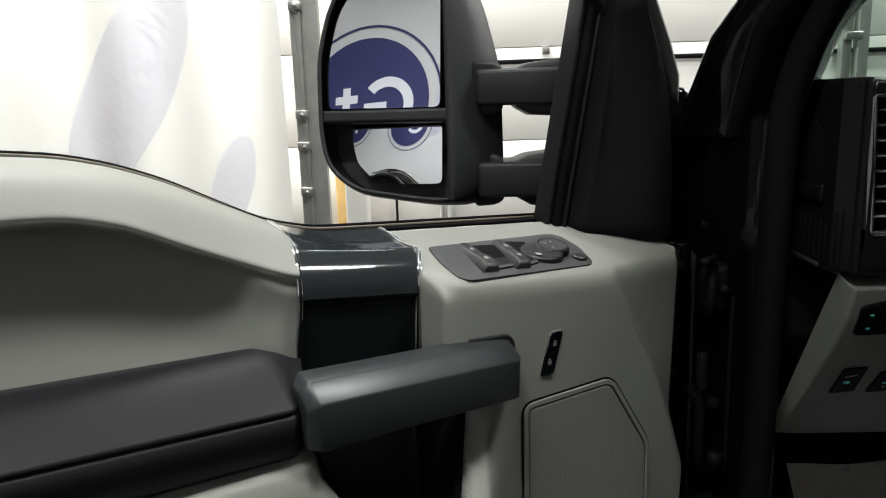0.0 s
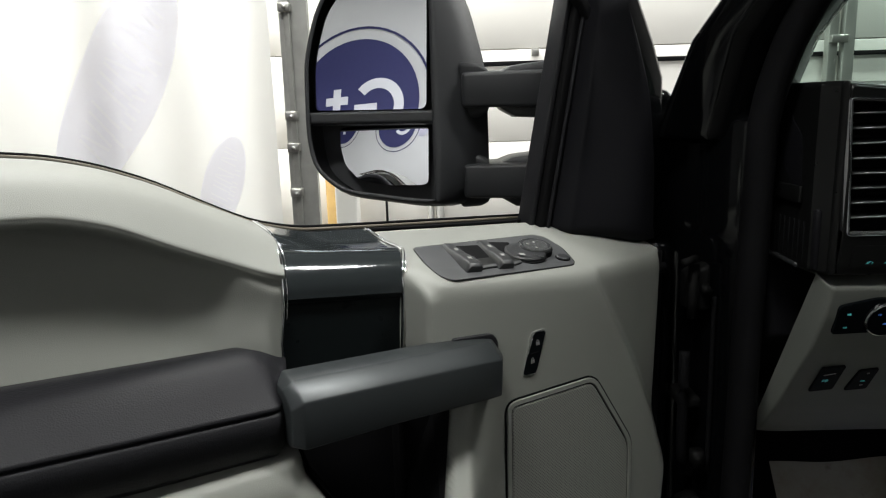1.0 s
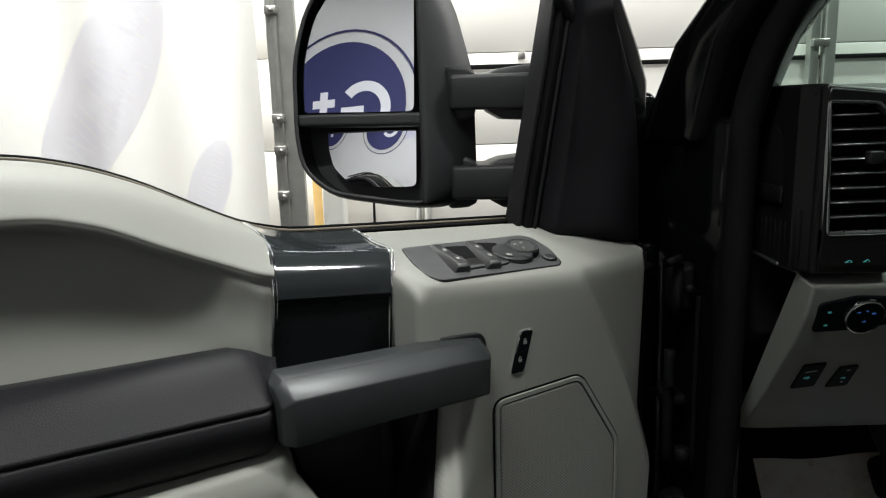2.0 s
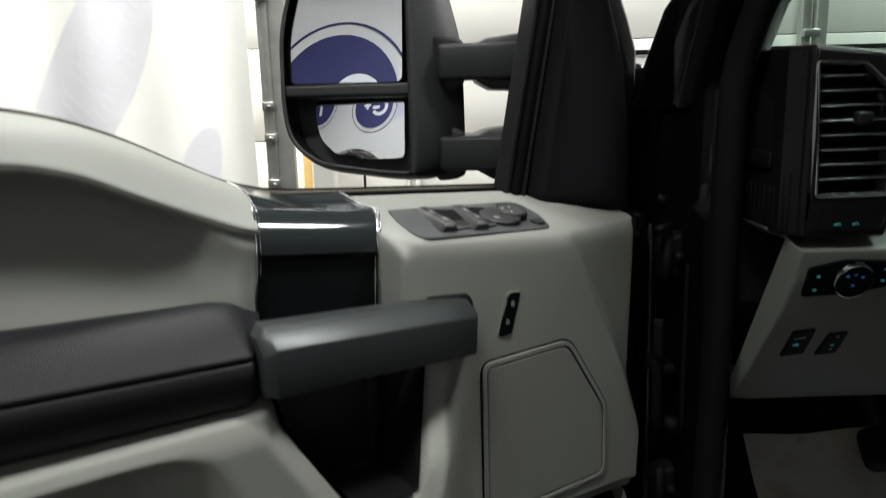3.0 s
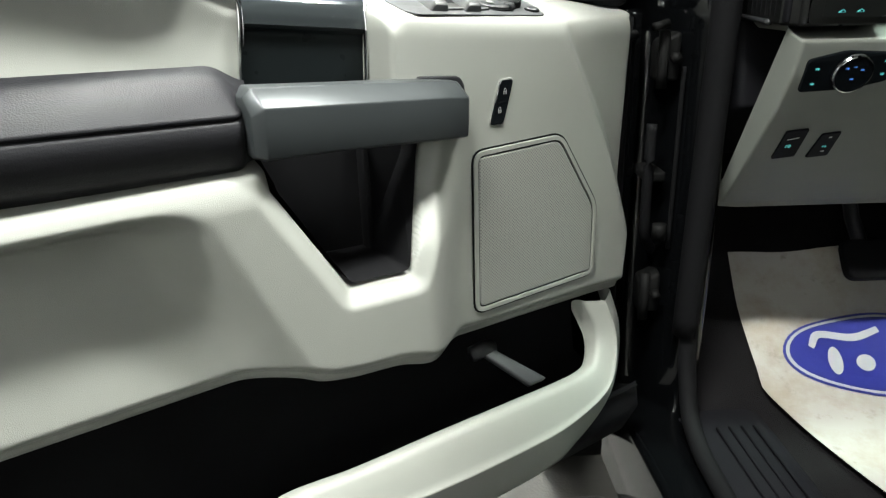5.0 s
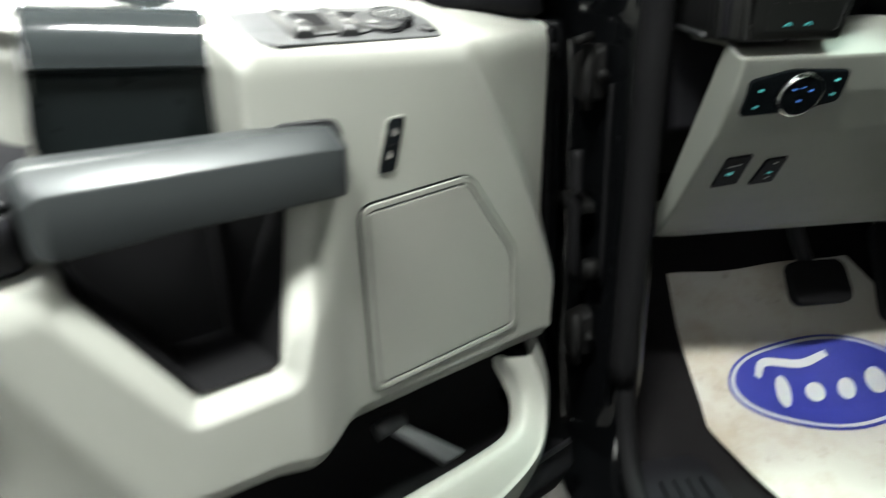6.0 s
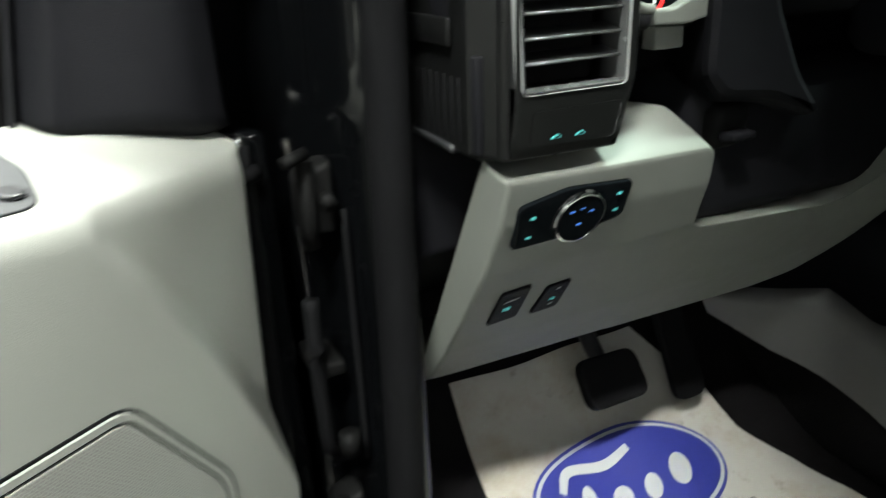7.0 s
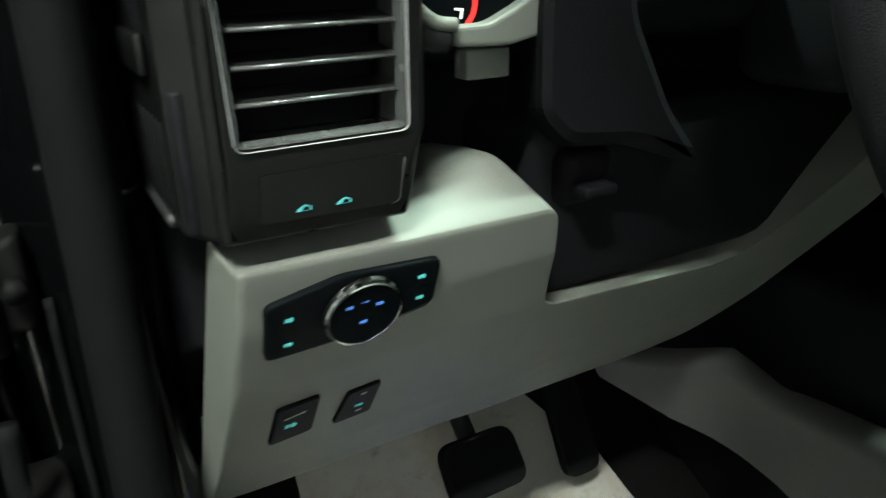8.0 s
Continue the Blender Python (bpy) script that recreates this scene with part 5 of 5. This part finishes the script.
raised = 1 - 0.92 * ss(0.726, 0.742, xs)
for t, dz in ((0.12, 0.026), (0.07, 0.033), (0.042, 0.0345), (0.036, 0.0342), (0.031, 0.0315), (0.020, 0.0208), (0.011, 0.0118), (0.005, 0.0060), (0.002, 0.0025), (0.0005, 0.0008)):
    rows.append(knee_row(knee_y(kt) + t, kt + dz * raised * np.interp(xs, [0.58, 0.60, 0.70], [0.2, 0.45, 1.0]), 0.024 * min(1.0, t / 0.034) * ss(0.60, 0.72, xs) * raised))
for k2 in np.linspace(0, 1, 60):
    z = kt - (kt - kb) * k2
    rows.append(knee_row(knee_y(z) + 0.006 * ss(0.95, 1, k2), z))
low = rows[-1]
rows.append(low + np.array([0, 0.02, -0.004]))
rows.append(low + np.array([0, 0.12, 0.01]))
part("knee_panel", sheet("knee_panel", np.array(rows)), GREY_SHADED, dash, "grey lower dash panel")


def KNEE(x, z, h):
    y = float(knee_y(z))
    s = (float(knee_y(z + 0.01)) - float(knee_y(z - 0.01))) / 0.02
    k2 = 1 / math.hypot(1, s)
    return (x, y - h * k2, z + h * s * k2)


# headlamp switch
HL = rounded([(0.513, 1.382), (0.56, 1.392), (0.628, 1.388), (0.626, 1.352), (0.58, 1.342), (0.513, 1.340)], 0.006, 4)
hl = part("lamp_switch", slab("lamp_switch", HL, KNEE, 0.004, 0.0015), GLOSS, dash, "gloss black headlamp switch panel")


def turned(name, prof2, x, z, mat, parent, h0=0.0, label=""):
    me = disc_turn(name, prof2, 40)
    a = Vector(KNEE(x, z, h0))
    up = (Vector(KNEE(x, z, h0 + 0.01)) - a).normalized()
    me.transform(Matrix.Translation(a) @ up.to_track_quat("Z", "Y").to_matrix().to_4x4())
    return part(name, me, mat, parent, label)


turned("knob", [(0.0245, 0.0), (0.0245, 0.003), (0.0236, 0.0044), (0.001, 0.0047)], 0.574, 1.364, GLOSS, hl, 0.004)
turned("knob_ring", [(0.0266, 0.0), (0.0260, 0.003), (0.0250, 0.0048), (0.0238, 0.0052), (0.0236, 0.0042), (0.0240, 0.0)], 0.574, 1.364, CHROME, hl, 0.004, "chrome ring")


def icon(x, z, w2, h2, mat, parent, h, turn=0.0):
    """A small lamp symbol: a round body and a few short rays."""
    me = slab("symbol", oval(x, z, w2 * 0.32, h2 * 0.5, 14), lambda a, b2, q: KNEE(a, b2, h + q), 0.0005)
    part("symbol", me, mat, parent)
    for k3 in (-0.3, 0.0, 0.3):
        part("symbol", slab("symbol", bar(x - w2 * 0.55, z + k3 * h2, w2 * 0.36, h2 * 0.14, turn), lambda a, b2, q: KNEE(a, b2, h + q), 0.0005), mat, parent)


for x, z, m in ((0.528, 1.371, ICON), (0.528, 1.352, ICON), (0.615, 1.378, ICON), (0.615, 1.362, ICON)):
    icon(x, z, 0.0048, 0.003, m, hl, 0.0045)
for x, z in ((0.564, 1.372), (0.574, 1.374), (0.584, 1.370), (0.574, 1.359)):
    icon(x, z, 0.0045, 0.0024, ICON_BLUE, hl, 0.0089)

# two small slanted switches
for cx, cz, q in ((0.539, 1.262, [(0.5255, 1.281), (0.5565, 1.284), (0.556, 1.239), (0.5235, 1.235)]), (0.592, 1.259, [(0.579, 1.274), (0.605, 1.277), (0.604, 1.238), (0.5735, 1.235)])):
    q = rounded(q, 0.003, 4)
    sw = part("dash_switch", slab("dash_switch", q, KNEE, 0.003, 0.001), BLACK_SOFT, dash, "black rocker switch")
    icon(cx, cz - 0.004, 0.008 if cx < 0.56 else 0.006, 0.0052 if cx < 0.56 else 0.003, ICON, sw, 0.0034)
    if cx < 0.56:
        part("symbol", slab("symbol", bar(cx, cz + 0.008, 0.016, 0.0014, 0.2), lambda a, b2, h: KNEE(a, b2, 0.0034 + h), 0.0004), ICON_WHITE, sw)
    else:
        for dz in (-0.012, 0.011):
            part("symbol", slab("symbol", bar(cx, cz + dz, 0.0045, 0.0018, 0.1), lambda a, b2, h: KNEE(a, b2, 0.0034 + h), 0.0004), ICON_WHITE, sw)

# vent pod
VY = 0.838


def POD(x, z, h):
    return (x, VY - h + 0.10 * max(0.0, z - 1.56) + 0.2 * max(0.0, 1.468 - z), z)


POD_OUT = rounded([(0.4945, 1.422), (0.605, 1.420), (0.614, 1.48), (0.618, 1.60), (0.585, 1.650), (0.50, 1.660), (0.4965, 1.655)], 0.005, 5)


def pod_back(poly, wide):
    """The outline of the pod behind its face, wider towards the door."""
    return [(a - wide * float(ss(0.52, 0.50, a)), b2) for a, b2 in poly]


VENT_OUT = rounded([(0.504, 1.474), (0.601, 1.474), (0.605, 1.597), (0.562, 1.637), (0.500, 1.640)], 0.006, 5)
pod = part("vent_pod", loft("vent_pod", [[POD(a, b2, -0.16) for a, b2 in pod_back(POD_OUT, 0.014)], [POD(a, b2, -0.034) for a, b2 in pod_back(POD_OUT, 0.013)], [POD(a, b2, -0.012) for a, b2 in POD_OUT]] + [[POD(a, b2, -0.0008 - 0.0092 * (1 - math.sin(q))) for a, b2 in inset(POD_OUT, 0.0048 * (1 - math.cos(q)))] for q in np.linspace(0.25, math.pi / 2, 6)], cap=False, smooth=False), PODGREY, dash, "charcoal vent surround")
# face of the pod round the opening
def polar(poly, c, n):
    """The polygon as n points at even angles round c."""
    P = np.array(poly + poly[:1])
    out = []
    for q in np.linspace(0, 2 * math.pi, n, endpoint=False):
        d = np.array([math.cos(q), math.sin(q)])
        best = 0.0
        for a, e in zip(P[:-1], P[1:] - P[:-1]):
            det = e[0] * d[1] - e[1] * d[0]
            if abs(det) > 1e-12:
                r = (e[0] * (a - c)[1] - e[1] * (a - c)[0]) / det
                s = (d[0] * (a - c)[1] - d[1] * (a - c)[0]) / det
                if r > best and -1e-6 <= s <= 1 + 1e-6:
                    best = r
        out.append(tuple(np.array(c) + best * d))
    return out


FO, FI = polar(inset(POD_OUT, 0.0046), (0.55, 1.55), 120), polar(VENT_OUT, (0.55, 1.55), 120)
bands = [[POD(a[0] + (c[0] - a[0]) * s, a[1] + (c[1] - a[1]) * s, -0.0012 + 0.0018 * min(1, s * 6)) for a, c in zip(FO, FI)] for s in np.linspace(0, 1, 12)]
part("pod_face", loft("pod_face", bands, cap=False, smooth=True), PODGREY, pod)
part("vent_rim", ring("vent_rim", VENT_OUT, inset(VENT_OUT, 0.0014), lambda a, b2, h: POD(a, b2, -0.008 + h), 0.0105), SILVER, pod, "satin silver vent rim")
part("rim_gap", ring("rim_gap", inset(VENT_OUT, 0.0014), inset(VENT_OUT, 0.0024), lambda a, b2, h: POD(a, b2, -0.008 + h), 0.0070), RUBBER, pod)
IN1, IN2 = inset(VENT_OUT, 0.0024), inset(VENT_OUT, 0.0050)
part("inner_rim", loft("inner_rim", [[POD(a, b2, -0.03) for a, b2 in IN1], [POD(a, b2, 0.0015) for a, b2 in IN1], [POD(a, b2, 0.0012) for a, b2 in inset(VENT_OUT, 0.0034)], [POD(a, b2, -0.006) for a, b2 in IN2]], cap=False), DARKCHROME, pod, "dark chrome inner frame")
part("vent_back", slab("vent_back", VENT_OUT, lambda a, b2, h: POD(a, b2, -0.05 + h), 0.003), RUBBER, pod)
for i in range(8):
    z = 1.4965 + 0.0178 * i
    w2 = 0.0 if z < 1.598 else 0.004 + 1.1 * (z - 1.598)
    back = 0.10 * max(0, z - 1.56)
    sl = [[(x, VY + y + back, z + dz) for y, dz in ((0.006, -0.0016), (0.0045, -0.0005), (0.006, 0.0012), (0.03, 0.005), (0.03, 0.002))] for x in (0.509, 0.598 - w2)]
    part("vent_slat", loft("vent_slat", sl), SLAT, pod)
    # Paler bead stands for the light caught on each slat's front edge.
    part("slat_lit_edge", tube("slat_lit_edge", [(x, VY + 0.0042 + back, z) for x in (0.5105, 0.55, 0.5965 - w2)], 0.0013, 6), DARKCHROME, pod, "paler slat edge standing in for light")
part("slat_tab", box("slat_tab", (0.545, VY - 0.010, 1.562), (0.565, VY + 0.002, 1.578), 0.003), SLAT, pod, "dark vent tab")
part("pod_screen", slab("pod_screen", rounded([(0.515, 1.434), (0.596, 1.432), (0.598, 1.462), (0.515, 1.462)], 0.004, 4), lambda a, b2, h: POD(a, b2, 0.0006 + h), 0.0007), PODGREY, pod, "gloss black switch panel")
# Grey bead drawn as the light along the screen's right edge.
part("screen_lit_edge", tube("screen_lit_edge", [POD(0.5915, 1.4320, 0.0010), POD(0.5950, 1.4328, 0.0010), POD(0.5965, 1.4350, 0.0010), POD(0.5972, 1.448, 0.0010), POD(0.5978, 1.459, 0.0010)], 0.0005, 6), PLATE_GREY, pod)
for x in (0.538, 0.561):
    part("symbol", slab("symbol", [(x - 0.0045, 1.438), (x + 0.0045, 1.438), (x + 0.0045, 1.440), (x + 0.001, 1.4418), (x - 0.0025, 1.440)], lambda a, b2, h: POD(a, b2, 0.0014 + h), 0.0005), ICON, pod)
    part("symbol", slab("symbol", [(x - 0.001, 1.4385), (x + 0.003, 1.4385), (x + 0.003, 1.4402), (x + 0.0005, 1.4407)], lambda a, b2, h: POD(a, b2, 0.002 + h), 0.0005), GLOSS, pod)

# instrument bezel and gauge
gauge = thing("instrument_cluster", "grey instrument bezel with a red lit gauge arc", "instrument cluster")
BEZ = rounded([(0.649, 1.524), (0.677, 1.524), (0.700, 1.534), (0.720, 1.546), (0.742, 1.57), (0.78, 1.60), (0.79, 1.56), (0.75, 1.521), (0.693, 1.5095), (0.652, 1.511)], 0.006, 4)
part("bezel", slab("bezel", BEZ, lambda a, b2, h: (a, 0.881 - h, b2), 0.010, 0.003), GREY_SHADED, gauge, "grey bezel")
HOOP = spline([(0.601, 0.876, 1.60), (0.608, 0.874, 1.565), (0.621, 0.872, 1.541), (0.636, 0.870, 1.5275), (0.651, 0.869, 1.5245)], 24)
# Grey tube is the black hoop's top-edge highlight, modelled as a part.
part("hoop_highlight", tube("hoop_highlight", HOOP, 0.0045, 10), GREY_SHADED, gauge)
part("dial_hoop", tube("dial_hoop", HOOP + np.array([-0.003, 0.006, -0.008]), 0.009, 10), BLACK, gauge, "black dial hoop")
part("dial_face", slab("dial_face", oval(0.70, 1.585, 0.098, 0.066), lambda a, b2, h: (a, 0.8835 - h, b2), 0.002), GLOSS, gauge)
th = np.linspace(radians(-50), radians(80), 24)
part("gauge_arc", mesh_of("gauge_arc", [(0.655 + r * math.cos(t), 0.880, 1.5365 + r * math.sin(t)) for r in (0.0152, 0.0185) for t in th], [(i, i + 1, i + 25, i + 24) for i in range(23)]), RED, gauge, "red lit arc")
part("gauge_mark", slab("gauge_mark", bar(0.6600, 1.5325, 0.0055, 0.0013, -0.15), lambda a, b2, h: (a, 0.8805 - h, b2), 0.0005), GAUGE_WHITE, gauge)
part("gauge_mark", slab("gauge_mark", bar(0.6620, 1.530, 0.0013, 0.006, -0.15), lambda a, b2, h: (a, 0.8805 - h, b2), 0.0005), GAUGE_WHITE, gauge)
part("column_gap_cover", box("column_gap_cover", (0.668, 0.883, 1.4885), (0.7005, 0.90, 1.5075), 0.0015), GREY_SHADED, gauge)

# steering column and wheel
col = thing("steering_column", "black steering column shroud with a tilt lever", "steering column")
SHROUD = rounded([(0.722, 1.61), (0.712, 1.53), (0.713, 1.462), (0.738, 1.438), (0.800, 1.431), (0.866, 1.408), (0.874, 1.414), (0.836, 1.456), (0.798, 1.52), (0.782, 1.61)], 0.012, 5)
secs = [[(a + 0.55 * (y - 0.87), y, b2 - 0.25 * (y - 0.87)) for a, b2 in inset(SHROUD, d)] for y, d in ((0.98, 0.0), (0.872, 0.0), (0.862, 0.003), (0.857, 0.010))]
part("shroud", loft("shroud", secs, smooth=False), BLACK_SOFT, col)
part("lever_housing", soften(loft("lever_housing", [[(0.750, 0.93, 1.372), (0.815, 0.93, 1.372), (0.815, 0.93, 1.432), (0.750, 0.93, 1.432)], [(0.756, 0.890, 1.384), (0.802, 0.890, 1.384), (0.802, 0.882, 1.426), (0.756, 0.882, 1.426)]]), 0.012, 3), DARKSTEEL, col)
part("tilt_lever", soften(loft("tilt_lever", [[(0.762, 0.890, 1.392), (0.762, 0.890, 1.404), (0.792, 0.890, 1.404), (0.792, 0.890, 1.392)], [(0.760, 0.868, 1.396), (0.760, 0.868, 1.404), (0.791, 0.868, 1.404), (0.791, 0.868, 1.395)]]), 0.003, 2), BLACK_SOFT, col, "dark tilt lever")
wheel = thing("steering_wheel", "black leather steering wheel", "steering wheel", pose(0.935, 0.67, 1.52, 66, 0, 0))
th = np.linspace(0, 2 * math.pi, 73)
part("rim", tube("rim", [(0.19 * math.cos(t), 0.19 * math.sin(t), 0) for t in th], 0.0165, 14), BLACK_SOFT, wheel)
part("hub", soften(disc_turn("hub", [(0.05, -0.05), (0.085, -0.03), (0.088, 0.005), (0.07, 0.018), (0.001, 0.02)], 36), 0.004, 2), BLACK_SOFT, wheel)
for t in (radians(0), radians(180), radians(270)):
    c, s = math.cos(t), math.sin(t)
    part("spoke", soften(loft("spoke", [[(r * c - w2 * s, r * s + w2 * c, h) for w2, h in ((-0.02, -0.012), (0.02, -0.012), (0.016, 0.006), (-0.016, 0.006))] for r in (0.07, 0.185)]), 0.003, 2), BLACK, wheel)
# Block added over the knee panel's right arm to keep light off it.
part("dash_shade_block", box("dash_shade_block", (0.95, 0.80, 1.455), (1.40, 0.92, 1.58), 0.03, 4), BLACK_SOFT, dash, "black block added to shade the knee panel")
# Black block fills the open recess under the column, in place of shade.
part("recess_fill", box("recess_fill", (0.74, 0.90, 1.30), (1.15, 1.2, 1.45), 0.02, 3), BLACK_SOFT, dash)

# pedals
brake = thing("brake_pedal", "black rubber brake pedal on a steel arm", "pedal")
PB = rounded([(-0.056, -0.035), (0.050, -0.040), (0.050, 0.031), (-0.051, 0.037)], 0.021, 7)
BM = pose(0.800, 1.072, 1.006, 52, 0, 4)
me = slab("pad", PB, lambda a, b2, h: (a, b2, h), 0.016, 0.005)
me.transform(BM)
part("pad", me, RUBBER, brake)
part("arm", tube("arm", [(0.803, 1.09, 1.005), (0.80, 1.14, 1.06), (0.79, 1.2, 1.2), (0.79, 1.22, 1.3)], 0.011, 8, 1.4), BLACK, brake)
gas = thing("accelerator_pedal", "long black accelerator pedal", "pedal")
me = slab("pad", rounded([(-0.03, -0.09), (0.03, -0.09), (0.026, 0.08), (-0.026, 0.08)], 0.022, 7), lambda a, b2, h: (a, b2, h), 0.014, 0.004)
me.transform(pose(0.973, 1.13, 0.985, 60, 0, 0))
part("pad", me, RUBBER, gas)
part("arm", tube("arm", [(0.973, 1.15, 1.02), (0.973, 1.2, 1.12), (0.973, 1.24, 1.25)], 0.011, 8), BLACK, gas)

# console side and seat
con = thing("centre_console", "black centre console with a grey side panel and carpeted base", "console")
PLAN = spline([(0.975, 1.088), (1.04, 1.033), (1.10, 0.982), (1.135, 0.925), (1.15, 0.82), (1.16, 0.5), (1.16, 0.2)], 40)
TOPZ = np.interp(np.linspace(0, 1, 40), np.linspace(0, 1, 7), [1.085, 1.085, 1.092, 1.050, 1.054, 1.075, 1.08])
LOWZ = np.interp(np.linspace(0, 1, 40), np.linspace(0, 1, 7), [1.05, 1.0, 0.962, 0.925, 0.885, 0.86, 0.86])
for name, a, e in (("front_panel", 0, 8), ("side_panel", 7, 40)):
    rows = [[(PLAN[i][0] + 0.02 * (1 - k2) + 0.002 * (name == "front_panel"), PLAN[i][1], LOWZ[i] + (TOPZ[i] - LOWZ[i]) * k2) for i in range(a, e)] for k2 in np.linspace(0, 1, 8)]
    rows.append([(p[0] + 0.03, p[1] + 0.01, p[2] + 0.006) for p in rows[-1]])
    part(name, sheet(name, np.array(rows)), CONSOLE, con)
part("upper_body", box("upper_body", (1.185, 0.2, 0.96), (1.5, 1.2, 1.2), 0.02, 3), BLACK_SOFT, con, "black console body")
part("base", box("base", (1.178, 0.2, 0.79), (1.5, 1.35, 0.965), 0.02, 3), CARPET, con)
seat = thing("driver_seat", "grey vinyl driver seat cushion", "seat")
part("cushion", box("cushion", (0.60, -0.25, 1.0), (1.13, 0.625, 1.205), 0.06, 6), SEATCLOTH, seat)
part("backrest", soften(loft("backrest", [[(0.62, -0.25, 1.1), (1.13, -0.25, 1.1), (1.13, -0.1, 1.1), (0.62, -0.1, 1.1)], [(0.65, -0.5, 1.7), (1.1, -0.5, 1.7), (1.1, -0.38, 1.7), (0.65, -0.38, 1.7)]]), 0.04, 4), SEATCLOTH, seat)
part("seat_base", box("seat_base", (0.66, -0.2, 0.79), (1.1, 0.24, 0.985), 0.02), BLACK, seat)

# road wheels
def road_wheel(x, y, side):
    wheel2 = part("wheel", disc_turn("wheel", [(0.22, -0.10), (0.24, -0.11), (0.24, 0.10), (0.21, 0.06), (0.06, 0.04), (0.001, 0.05)], 32), SATIN, truck, "painted steel wheel")
    tyre = part("tyre", disc_turn("tyre", [(0.235, -0.12), (0.30, -0.13), (0.38, -0.12), (0.405, -0.09), (0.405, 0.09), (0.38, 0.12), (0.30, 0.13), (0.235, 0.11)], 40), RUBBER, wheel2, "black rubber tyre")
    wheel2.matrix_basis = pose(x, y, 0.405, 0, 90 * side, 0)


for y in (2.0, -1.6):
    for x, side in ((0.48, -1), (1.92, 1)):
        road_wheel(x, y, side)
